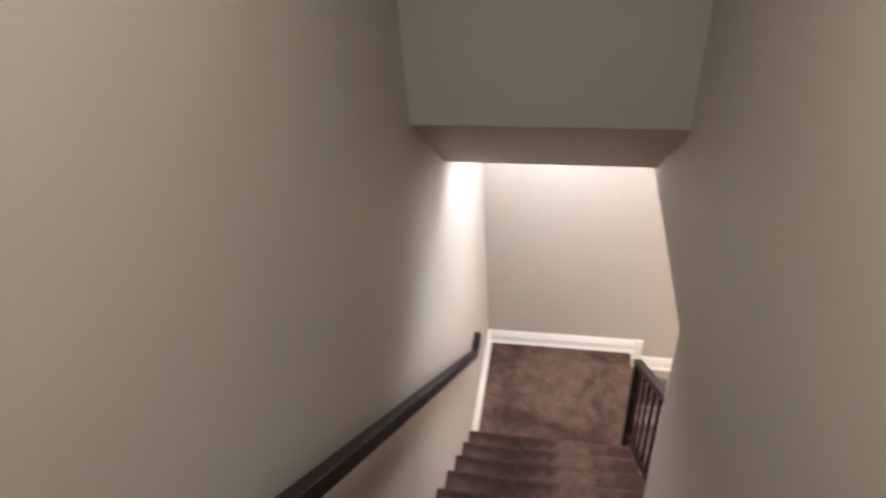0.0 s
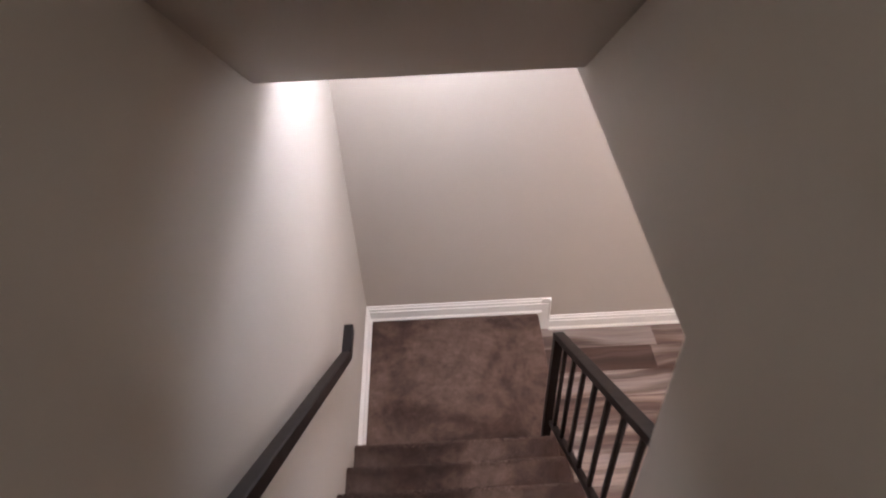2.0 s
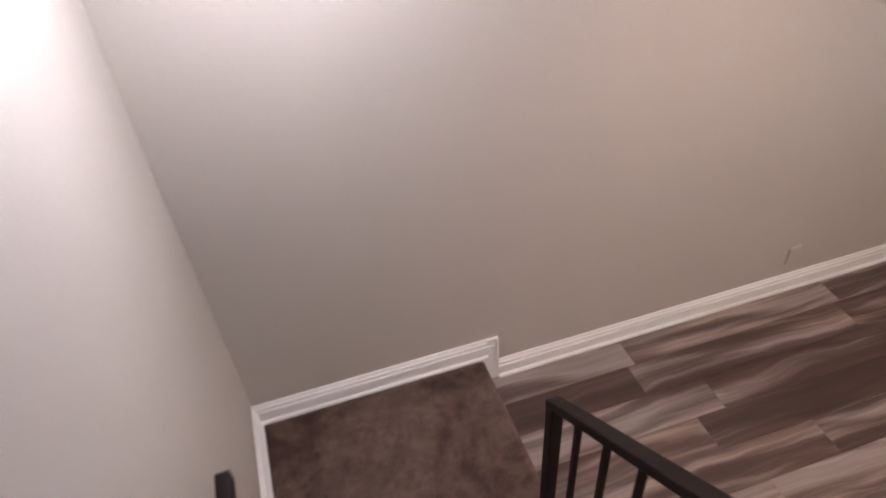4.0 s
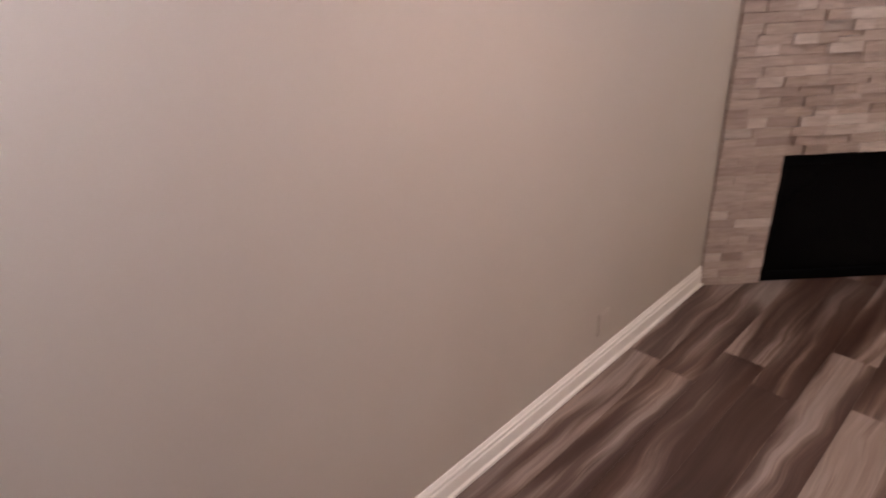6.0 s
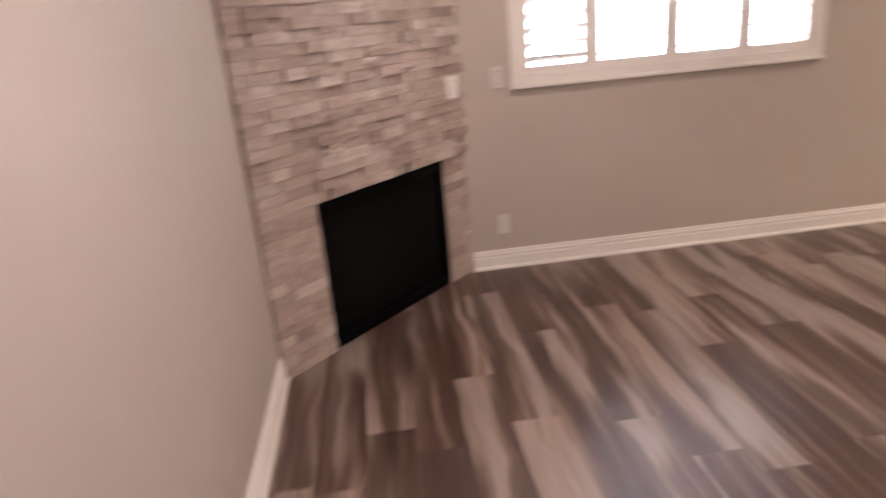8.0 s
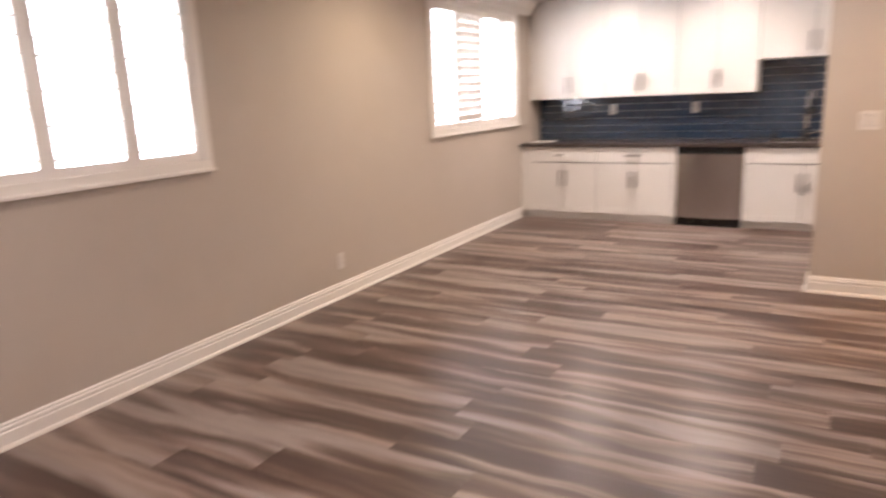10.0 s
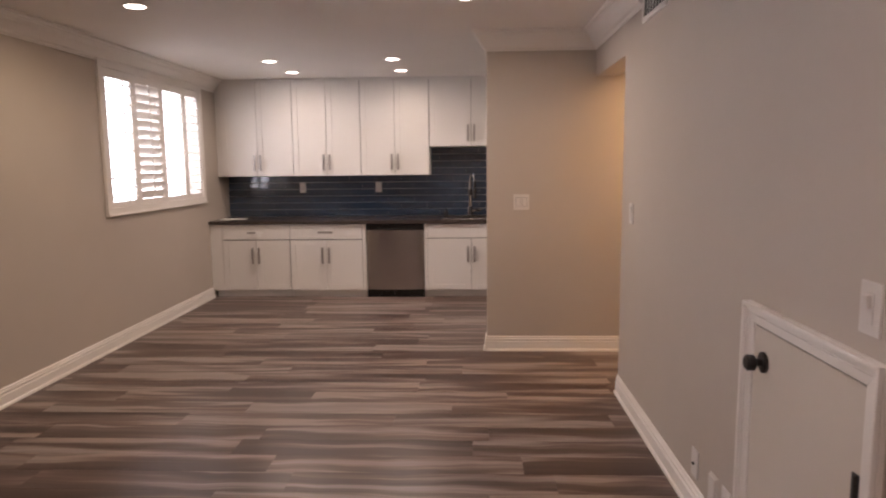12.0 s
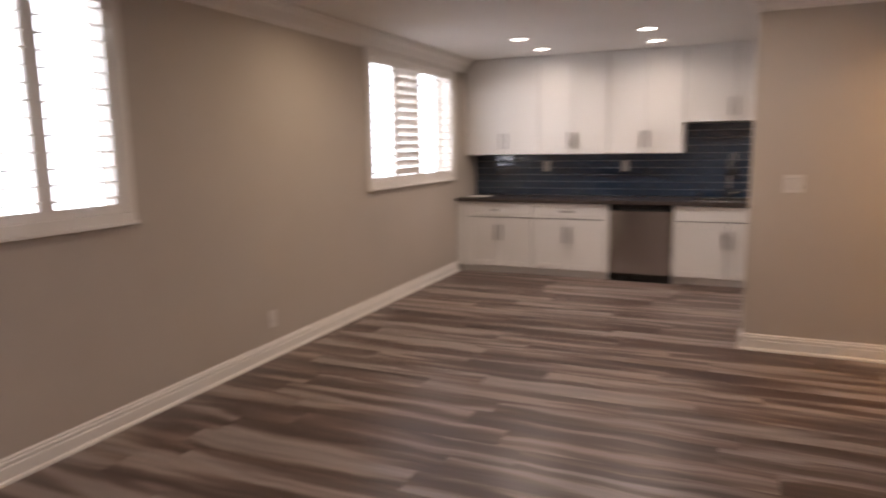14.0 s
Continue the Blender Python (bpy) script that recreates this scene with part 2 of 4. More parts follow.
def extrude(profile, axis, a, b):
    """A closed outline swept straight along an axis ('x': outline in y, z; 'y': in x, z; 'z': in x, y)."""
    bm = bmesh.new()
    put = {"x": lambda p, s: (s, p[0], p[1]), "y": lambda p, s: (p[0], s, p[1]), "z": lambda p, s: (p[0], p[1], s)}[axis]
    one, two = [bm.verts.new(put(p, a)) for p in profile], [bm.verts.new(put(p, b)) for p in profile]
    n = len(profile)
    for i in range(n):
        bm.faces.new((one[i], one[(i + 1) % n], two[(i + 1) % n], two[i]))
    bm.faces.new(one[::-1]), bm.faces.new(two)
    bmesh.ops.recalc_face_normals(bm, faces=bm.faces)
    return bm


def tube(bm, a, b, radius, segments=14, radius2=None):
    a, b = Vector(a), Vector(b)
    g = bmesh.ops.create_cone(bm, cap_ends=True, segments=segments, radius1=radius, radius2=radius if radius2 is None else radius2, depth=(b - a).length)
    bmesh.ops.transform(bm, matrix=Matrix.Translation((a + b) / 2) @ (b - a).to_track_quat("Z", "Y").to_matrix().to_4x4(), verts=g["verts"])
    return bm


def part(name, bm, mat, parent=None, label=""):
    me = bpy.data.meshes.new(name)
    bm.to_mesh(me)
    bm.free()
    me.materials.append(mat)
    ob = new(name, me)
    if parent is not None:
        ob.parent = parent
    if label:
        ob["label"] = label
    return ob


def thing(name, label, category, m=None, group="", kind=""):
    ob = new(name)
    ob.empty_display_size = 0.1
    if m is not None:
        ob.matrix_basis = m
    return tagged(ob, label, category, group, kind)


def structure(name, bm, mat, label, category):
    return tagged(part(name, bm, mat), label, category, kind="structure")


# ---- large structure ----
EAST, BACK = 4.795, -8.2                  # east wall, kitchen back wall
ENDW, ENDR = -2.048, -2.0                 # end of the stair wall on its stair side and room side
SX, SF, HALLY = 0.87, 1.03, -4.59         # stair side and room side of the stair wall, corner of the hall
structure("wall_north", block(-0.12, EAST + 0.12, 0, 0.12, -0.1, 2.6), WALL, "greige painted drywall beside the stairs", "wall")
structure("wall_west", block(-0.12, 0, -6.3, 0, -0.1, TOP + 0.1), WALL, "greige painted stairwell wall with a handrail", "wall")
W1, W2 = (-3.07, -1.37, 1.115, 2.21), (-7.42, -5.625, 1.115, 2.21)
bm = bmesh.new()
x0, x1 = EAST, EAST + 0.14
box(bm, x0, x1, BACK - 0.12, 0, -0.1, W1[2])
box(bm, x0, x1, BACK - 0.12, 0, W1[3], 2.6)
for a, b in ((BACK - 0.12, W2[0]), (W2[1], W1[0]), (W1[1], 0)):
    box(bm, x0, x1, a, b, W1[2], W1[3])
structure("wall_east", bm, WALL, "greige painted wall with two shuttered windows", "wall")
structure("wall_back", block(0.7, EAST, BACK - 0.12, BACK, -0.1, 2.6), WALL, "greige painted kitchen back wall", "wall")
structure("wall_kitchen_side", block(0.7, 0.82, BACK, -5.64, -0.1, 2.6), WALL, "greige painted kitchen side wall", "wall")
structure("wall_mid", block(-2.2, 1.825, -5.64, -5.52, -0.1, 2.6), WALL, "greige wall end between kitchen and hall", "wall")
bm = extrude([(SX, HALLY), (SF, HALLY), (SF, ENDR), (SX, ENDW)], "z", -0.1, 2.385)
box(bm, SX, SF, -5.52, HALLY, 2.063, 2.385)
structure("wall_stair", bm, WALL, "greige wall beside the stairs with a low closet door", "wall")
bm = extrude([(-1.10, 2.385), (-6.3, 2.385), (-6.3, TOP), (-1.10, TOP)], "x", SX, 1.0)
structure("wall_stair_upper", bm, WALL, "greige painted upper stairwell wall", "wall")
structure("wall_hall_north", block(-2.2, SX, HALLY, HALLY + 0.12, -0.1, 2.385), WALL, "greige hall wall", "wall")
structure("wall_hall_end", block(-2.32, -2.2, -5.64, HALLY + 0.12, -0.1, 2.6), WALL, "greige hall end wall", "wall")
# sloping bulkhead over the stairs, with its upright face above
structure("bulkhead", extrude([(-1.68, TOP), (-1.68, 2.862), (-1.172, 2.428), (-1.10, 2.428), (-1.10, TOP)], "x", 0, SX), WALL, "greige sloping bulkhead over the stairs", "bulkhead")
structure("wall_upper_back", block(0, SX, -6.42, -6.3, 2.3, TOP + 0.1), WALL, "greige wall of the upper hall", "wall")
structure("ceiling", block(1.0, EAST, BACK, 0, CEIL, CEIL + 0.12), CEILING, "white painted flat ceiling with recessed lights", "ceiling")
structure("ceiling_landing", block(0, 1.0, -1.10, 0, LANDTOP, LANDTOP + 0.12), CEILING, "white painted ceiling over the landing", "ceiling")
structure("ceiling_hall", block(-2.2, SX, -5.52, HALLY, 2.30, 2.42), CEILING, "white painted hall ceiling", "ceiling")
structure("ceiling_upper", block(-0.12, 1.0, -6.42, -1.1, TOP, TOP + 0.12), CEILING, "white painted upper ceiling", "ceiling")
structure("upper_floor", block(0, SX, -6.3, -3.86, 2.45, 2.548), CARPET, "brown carpeted upper hall floor", "floor")
structure("backdrop", block(7.5, 7.6, -14, 6, -3, 9), OUTSIDE, "bright overcast daylight outside", "sky")
structure("ground", block(4.98, 60, -60, 60, -0.5, -0.4), MORTAR, "plain ground outside the windows", "ground")

# skirting and cornice
BASE = [(0, 0), (0.027, 0), (0.026, 0.012), (0.017, 0.020), (0.016, 0.072), (0.009, 0.076), (0.009, 0.081), (0.014, 0.085), (0.013, 0.095), (0.006, 0.099), (0.006, 0.103), (0.010, 0.107), (0.004, 0.116), (0, 0.116)]


def skirting(name, a, b, turn, z=0.0, label="white moulded baseboard"):
    """turn: 'n' on the north wall, 'e' on the east, 's' facing north, 'w' facing east; a, b: along the wall; wall face in WALLFACE."""
    side, face = turn
    if side in "ns":
        sign = -1 if side == "n" else 1
        bm = extrude([(face + sign * p, z + q) for p, q in BASE], "x", a, b)
    else:
        sign = -1 if side == "e" else 1
        bm = extrude([(face + sign * p, z + q) for p, q in BASE], "y", a, b)
    return structure(name, bm, TRIM, label, "baseboard")


LAND = 0.165
CY0, CY1, CZ = -2.728, -2.004, 0.985      # closet door casing under the stairs
skirting("baseboard", 1.142, 3.78, ("n", 0))
skirting("baseboard", 0.0, 1.085, ("n", 0), LAND)
bm = block(1.06, 1.142, -0.016, 0, 0, LAND + 0.076)
box(bm, 1.085, 1.142, -0.013, 0, LAND + 0.076, LAND + 0.116)
box(bm, 1.129, 1.142, -0.022, -0.012, 0.116, LAND + 0.11, 0.003)
structure("baseboard", bm, TRIM, "white baseboard return at the landing edge", "baseboard")
skirting("baseboard", -0.97, -0.016, ("w", 0), LAND)
skirting("baseboard", -7.57, -1.03, ("e", EAST))
skirting("baseboard", SF, 1.825, ("s", -5.52))
skirting("baseboard", -0.5, SF, ("s", -5.52))
skirting("baseboard", HALLY, CY0 - 0.001, ("w", SF))
skirting("baseboard", -5.64, -5.505, ("w", 1.825))
CROWN = [(0, 0), (0.010, 0), (0.014, 0.018), (0.030, 0.030), (0.062, 0.082), (0.084, 0.102), (0.090, 0.118), (0.104, 0.122), (0.104, 0.14), (0, 0.14)]


def cornice(a, b, side, face, ma=0, mb=0):
    """ma, mb: how each end leans with the moulding's depth, for mitred corners."""
    z, sign, axis = CEIL - 0.1405, (-1 if side in "ne" else 1), (0 if side in "ns" else 1)
    bm = extrude([(face + sign * p, z + q) for p, q in CROWN], "x" if axis == 0 else "y", a, b)
    for v in bm.verts:
        depth = abs(v.co[1 - axis] - face)
        v.co[axis] += depth * (ma if abs(v.co[axis] - a) < 1e-5 else mb)
    return structure("crown_moulding", bm, TRIM, "white crown moulding along the ceiling", "crown moulding")


cornice(-7.87, -0.9, "e", EAST)
cornice(1.0, 3.9, "n", 0)
cornice(SF, 1.825, "s", -5.52, 1, 1)
cornice(-5.52, -4.21, "w", SF, 1, 0)
cornice(-3.75, ENDR, "w", SF)
cornice(-5.56, -5.52, "w", 1.825, 0, 1)

# ---- staircase ----
RISE, RUN, NOSE1, STEPS = 0.182, 0.219, -0.998, 13
stairs = thing("staircase", "brown carpeted staircase with a landing at its foot", "staircase", kind="structure")


def step_mesh(width, deep=0.27):
    """One carpeted step, its nosing at the origin, running back towards -y."""
    pts = [(-deep, 0.0), (-0.12, -0.004), (-0.070, -0.004), (-0.046, 0.0)]
    pts += [(-0.026 + 0.026 * math.sin(a), -0.021 + 0.026 * math.cos(a)) for a in [i * math.pi / 10 for i in range(-1, 11)]]
    pts += [(-0.018, -0.06), (-0.02, -RISE + 0.0), (-deep, -RISE - 0.15)]
    bm = extrude(pts, "x", 0, width)
    edges = [e for e in bm.edges if abs(e.verts[0].co.x - e.verts[1].co.x) < 1e-6 and e.verts[0].co.x > width - 1e-4 and e.verts[0].co.z > -0.1 and e.verts[1].co.z > -0.1]
    bmesh.ops.bevel(bm, geom=edges, offset=0.012, segments=2, profile=0.5, affect="EDGES")
    me = bpy.data.meshes.new("step")
    bm.to_mesh(me)
    bm.free()
    me.materials.append(CARPET)
    for p in me.polygons:
        p.use_smooth = True
    return me


wide, narrow, last = step_mesh(1.004), step_mesh(SX), step_mesh(1.004, ENDW * -1 - 0.998 - 4 * RUN - 0.002)
for k in range(STEPS):
    y = NOSE1 - RUN * k
    s = new("step", wide if k < 4 else last if k == 4 else narrow)
    s.location, s.parent = (0, y, 0.365 + RISE * k), stairs
    if k == 4:
        s = new("step", narrow)
        s.location, s.parent = (0, y - 0.003, 0.363 + RISE * k), stairs
bm = block(0, 1.066, -1.03, -0.017, 0.0, LAND, 0.022)
land = part("landing", bm, CARPET, stairs, "brown carpeted landing")
frng = random.Random(11)
verts, faces = [], []
for k in range(5):
    ya, zt = NOSE1 - RUN * k, 0.365 + RISE * k
    deep = RUN if k < 4 else -ENDW - 0.998 - 4 * RUN - 0.002
    for i in range(420):
        y, z = ya - frng.uniform(0.004, deep), zt - frng.uniform(0.0, RISE + 0.10)
        r, out = frng.uniform(0.002, 0.004), frng.uniform(0.004, 0.011)
        n = len(verts)
        verts += [(1.0035, y - r, z - r), (1.0035, y + r, z - r), (1.0035, y, z + r), (1.0035 + out, y + frng.uniform(-0.005, 0.005), z + frng.uniform(-0.006, 0.002))]
        faces += [(n, n + 1, n + 3), (n + 1, n + 2, n + 3), (n + 2, n, n + 3)]
for k in range(8):
    ya, zt = NOSE1 - RUN * k, 0.365 + RISE * k
    for i in range(900):
        x, a = frng.uniform(0.004, (1.0 if k < 5 else SX) - 0.004), frng.uniform(-0.4, 1.5)
        y, z = ya - 0.026 + 0.025 * math.sin(a), zt - 0.021 + 0.025 * math.cos(a)
        r, out = frng.uniform(0.002, 0.0045), frng.uniform(0.003, 0.008)
        n = len(verts)
        verts += [(x - r, y, z), (x + r, y, z), (x, y - r * math.cos(a), z + r * math.sin(a)), (x + frng.uniform(-0.004, 0.004), y + out * math.sin(a), z + out * math.cos(a))]
        faces += [(n, n + 1, n + 3), (n + 1, n + 2, n + 3), (n + 2, n, n + 3)]
me = bpy.data.meshes.new("carpet_tufts")
me.from_pydata(verts, [], faces)
me.materials.append(CARPET)
tufts = new("carpet_tufts", me)
tufts.parent = stairs
tagged(tufts, "frayed brown carpet pile on step ends and nosings", kind="stuff")
bm = extrude([(-1.02, 0), (-1.02, 0.16), (ENDW, 0.16 + 0.81), (ENDW, 0)], "x", 0.93, 0.975)
part("side_panel", bm, WALL, stairs, "greige painted panel under the open steps")

# ---- rails ----
SLOPE = RISE / RUN
rail = thing("stair_railing", "dark bronze metal railing with square bars", "railing")
RX = 0.972


def sloped_bar(x0, x1, ya, za, yb, zb, h, r=0.003):
    """A bar from (ya, za) to (yb, zb), h high, its ends cut upright."""
    bm = extrude([(ya, za), (yb, zb), (yb, zb + h), (ya, za + h)], "x", x0, x1)
    bmesh.ops.bevel(bm, geom=list(bm.edges), offset=r, segments=2, profile=0.6, affect="EDGES")
    return bm


P0 = -0.90
def hand_z(y): return 1.02 + (P0 - y) * 0.80
part("top_rail", sloped_bar(RX - 0.022, RX + 0.022, P0 + 0.02, hand_z(P0 + 0.02) - 0.032, ENDW, hand_z(ENDW) - 0.032, 0.036), RAILPAINT, rail)
part("bottom_rail", sloped_bar(RX - 0.014, RX + 0.014, -0.98, 0.43, ENDW, 0.43 + (-0.98 - ENDW) * SLOPE, 0.03), RAILPAINT, rail)
part("end_post", block(RX - 0.02, RX + 0.02, P0 - 0.02, P0 + 0.02, LAND, hand_z(P0) - 0.012, 0.003), RAILPAINT, rail)
for i in range(7):
    y = P0 - 0.135 - 0.135 * i
    part("baluster", block(RX - 0.008, RX + 0.008, y - 0.008, y + 0.008, 0.44 + max(0, -0.98 - y) * SLOPE if y < -0.98 else 0.3, hand_z(y) - 0.03), RAILPAINT, rail)

hand = thing("wall_handrail", "dark brown painted handrail on the stairwell wall", "handrail")
def wall_z(y): return 1.118 + (-1.02 - y) * 0.865
LEVEL = -1.02
part("rail", sloped_bar(0.038, 0.078, LEVEL, wall_z(LEVEL) - 0.054, -4.1, wall_z(-4.1) - 0.054, 0.056, 0.006), RAILPAINT, hand)
part("rail_end", block(0.038, 0.078, LEVEL - 0.004, -0.868, wall_z(LEVEL) - 0.053, wall_z(LEVEL) - 0.0005, 0.006), RAILPAINT, hand, "level end of the handrail")
for y in (-1.6, -2.7, -3.8):
    bm = tube(bmesh.new(), (0.0005, y, wall_z(y) - 0.075), (0.004, y, wall_z(y) - 0.075), 0.012, 18)
    tube(bm, (0.004, y, wall_z(y) - 0.075), (0.050, y, wall_z(y) - 0.056), 0.006)
    part("bracket", bm, RAILPAINT, hand)

# ---- recessed lights ----
def downlight(x, y, z, watts, colour, spread=150):
    th = thing("recessed_light", "round white recessed ceiling light, switched on", "ceiling light", Matrix.Translation((x, y, z)), "recessed lights")
    bm = bmesh.new()
    n, rings = 28, [(0.082, 0.0), (0.082, -0.003), (0.074, -0.006), (0.060, -0.005), (0.056, 0.0)]
    loops = [[bm.verts.new((r * math.cos(6.28319 * i / n), r * math.sin(6.28319 * i / n), h)) for i in range(n)] for r, h in rings]
    for p, q in zip(loops, loops[1:]):
        for i in range(n):
            bm.faces.new((p[i], q[i], q[(i + 1) % n], p[(i + 1) % n]))
    part("trim_ring", bm, TRIM, th)
    bm = bmesh.new()
    bmesh.ops.create_cone(bm, cap_ends=True, segments=28, radius1=0.056, radius2=0.056, depth=0.003)
    bmesh.ops.translate(bm, verts=bm.verts, vec=(0, 0, -0.003))
    part("lens", bm, LENS, th, "glowing lamp lens")
    lamp("downlight", (x, y, z - 0.012), watts, colour, spread=spread)


for x, y, w, c in DOWNLIGHTS:
    downlight(x, y, LANDTOP if x < 1 else CEIL, w, c, 0 if x < 1 else 165)

# added lamp upstairs; no fixture is known there
downlight(UNSEEN_UPPER_LAMP[0], UNSEEN_UPPER_LAMP[1], TOP, UNSEEN_UPPER_LAMP[3], UNSEEN_UPPER_LAMP[4], 111)
downlight(HALL_LAMP[0], HALL_LAMP[1], 2.30, HALL_LAMP[2], HALL_LAMP[3])


# ---- windows with shutters ----
def window(name, y0, y1, z0, z1, marks, tilts):
    """y0..y1, z0..z1: outside of the casing; marks: middles of the stiles between the panels."""
    w = thing(name, "white framed window with white plantation shutters", "window", kind="structure")
    f = EAST
    c = 0.062
    part("casing", block(f - 0.022, f, y0, y1, z0, z0 + c, 0.004), TRIM, w)
    part("casing", block(f - 0.022, f, y0, y1, z1 - c, z1, 0.004), TRIM, w)
    for a, b in ((y0, y0 + c), (y1 - c, y1)):
        part("casing", block(f - 0.022, f, a, b, z0 + c + 0.0005, z1 - c - 0.0005, 0.004), TRIM, w)
    part("sill_lip", block(f - 0.034, f - 0.022, y0 - 0.004, y1 + 0.004, z0 - 0.004, z0 + 0.016, 0.004), TRIM, w)
    pane = part("pane", block(f + 0.11, f + 0.114, y0 + c, y1 - c, z0 + c, z1 - c), GLASS, w, "clear window glass")
    pane.visible_shadow = False
    ys = [y0 + c] + list(marks) + [y1 - c]
    lo, hi = z0 + c, z1 - c
    for i, (a, b) in enumerate(zip(ys, ys[1:])):
        s = 0.043
        bm = bmesh.new()
        box(bm, f - 0.012, f + 0.016, a + 0.001, a + s, lo, hi, 0.003)
        box(bm, f - 0.012, f + 0.016, b - s, b - 0.001, lo, hi, 0.003)
        box(bm, f - 0.011, f + 0.015, a + s, b - s, lo, lo + 0.045, 0.003)
        box(bm, f - 0.011, f + 0.015, a + s, b - s, hi - 0.07, hi, 0.003)
        panel = part("shutter_panel", bm, TRIM, w, "white hinged shutter panel")
        rod = 0.046 * math.cos(radians(tilts[i])) + 0.004
        ob = part("tilt_rod", block(-0.005, 0.005, -0.006, 0.006, lo + 0.03, hi - 0.06, 0.002), TRIM, panel, "white tilt rod")
        ob.matrix_basis = Matrix.Translation((f + 0.002 - rod, (a + b) / 2, 0))
        step = 0.074
        n = int((hi - lo - 0.115) / step)
        gap = (hi - lo - 0.115) / n
        me = None
        for k in range(n):
            if me is None:
                seg = 8
                prof = [(0.040 * math.cos(6.28319 * j / (2 * seg)), 0.0055 * math.sin(6.28319 * j / (2 * seg))) for j in range(2 * seg)]
                bm = extrude(prof, "y", a + s + 0.002, b - s - 0.002)
                ob = part("louver", bm, TRIM, panel)
                me = ob.data
            else:
                ob = new("louver", me)
                ob.parent = panel
            ob.matrix_basis = pose(f + 0.002, 0, lo + 0.045 + gap * (k + 0.5), 0, tilts[i] + random.uniform(-1.5, 1.5), 0)
    return w


window("window_1", -3.135, -1.311, 1.056, 2.272, (-2.66, -2.233, -1.773), (-4, -4, -6, 26))
window("window_2", -7.485, -5.565, 1.056, 2.272, (-7.055, -6.584, -6.09), (-5, -5, 60, -8))

# ---- fireplace ----
FA, FB = Vector((3.766, 0.0, 0)), Vector((4.838, -1.047, 0))
FL = (FB - FA).length
FDIR = math.degrees(math.atan2(FB.y - FA.y, FB.x - FA.x))
fire = thing("fireplace", "corner fireplace faced with stacked beige ledger stone", "fireplace", pose(FA.x, FA.y, 0, 0, 0, FDIR))
B0, B1, BH = 0.328, 1.24, 0.722
bm = bmesh.new()
box(bm, 0.0, B0, 0.0, 0.09, 0, CEIL - 0.001)
box(bm, B1, FL, 0.0, 0.09, 0, CEIL - 0.001)
box(bm, B0, B1, 0.0, 0.09, BH, CEIL - 0.001)
part("backing", bm, MORTAR, fire, "dark mortar backing behind the stones")
bm = bmesh.new()
box(bm, B0, B1, 0.36, 0.38, 0, BH)
box(bm, B0 - 0.02, B0, 0.091, 0.38, 0, BH)
box(bm, B1, B1 + 0.02, 0.091, 0.38, 0, BH)
box(bm, B0, B1, 0.091, 0.36, BH, BH + 0.02)
box(bm, B0, B1, 0.0, 0.36, 0.0, 0.012)
part("firebox", bm, SOOT, fire, "black metal firebox")
bm = bmesh.new()
box(bm, B0 + 0.001, B0 + 0.03, -0.012, 0.03, 0.013, BH - 0.001, 0.003)
box(bm, B1 - 0.03, B1 - 0.001, -0.012, 0.03, 0.013, BH - 0.001, 0.003)
box(bm, B0 + 0.03, B1 - 0.03, -0.012, 0.03, BH - 0.05, BH - 0.001, 0.003)
box(bm, B0 + 0.03, B1 - 0.03, -0.012, 0.03, 0.013, 0.06, 0.003)
part("frame", bm, SOOT, fire, "black metal frame")
part("glass_front", block(B0 + 0.03, B1 - 0.03, 0.006, 0.012, 0.06, BH - 0.05), FIREGLASS, fire, "black glass front")

srng = random.Random(21)
stone_cache = {}


def stone_mesh(length, height, depth):
    key = (round(length, 3), round(height, 3), round(depth, 3))
    if key not in stone_cache:
        r = random.Random(hash(key) % 9973)
        l, h, d, c = length - 0.0010, height - 0.0008, depth, 0.0025
        j = lambda: r.uniform(-0.003, 0.003)
        back = [(0, 0.001, 0), (l, 0.001, 0), (l, 0.001, h), (0, 0.001, h)]
        rim = [(x, -d + c, z) for x, _, z in back]
        front = [(c + abs(j()), -d + j(), 0.0009), (l - c - abs(j()), -d + j(), 0.0009), (l - c - abs(j()), -d + j(), h - 0.0009), (c + abs(j()), -d + j(), h - 0.0009)]
        faces = [(8, 9, 10, 11)] + [(k + i, k + (i + 1) % 4, k + 4 + (i + 1) % 4, k + 4 + i) for k in (0, 4) for i in range(4)]
        me = bpy.data.meshes.new("stone")
        me.from_pydata(back + rim + front, [], faces)
        me.materials.append(STONE)
        stone_cache[key] = me
    return stone_cache[key]


LENGTHS, DEPTHS = (0.09, 0.11, 0.135, 0.16, 0.19), (0.014, 0.020, 0.026, 0.032)
upper_stones = bmesh.new()


def lay(x, z, length, height):
    me = stone_mesh(length, height, min(srng.choice(DEPTHS), 0.018 if z < BH else 1.0))
    if z < 1.55:
        ob = new("stone", me)
        ob.location, ob.parent = (x, 0, z), fire
    else:
        tmp = bmesh.new()
        tmp.from_mesh(me)
        bmesh.ops.translate(tmp, verts=tmp.verts, vec=(x, 0, z))
        holder = bpy.data.meshes.new("tmp")
        tmp.to_mesh(holder)
        tmp.free()
        upper_stones.from_mesh(holder)
        bpy.data.meshes.remove(holder)


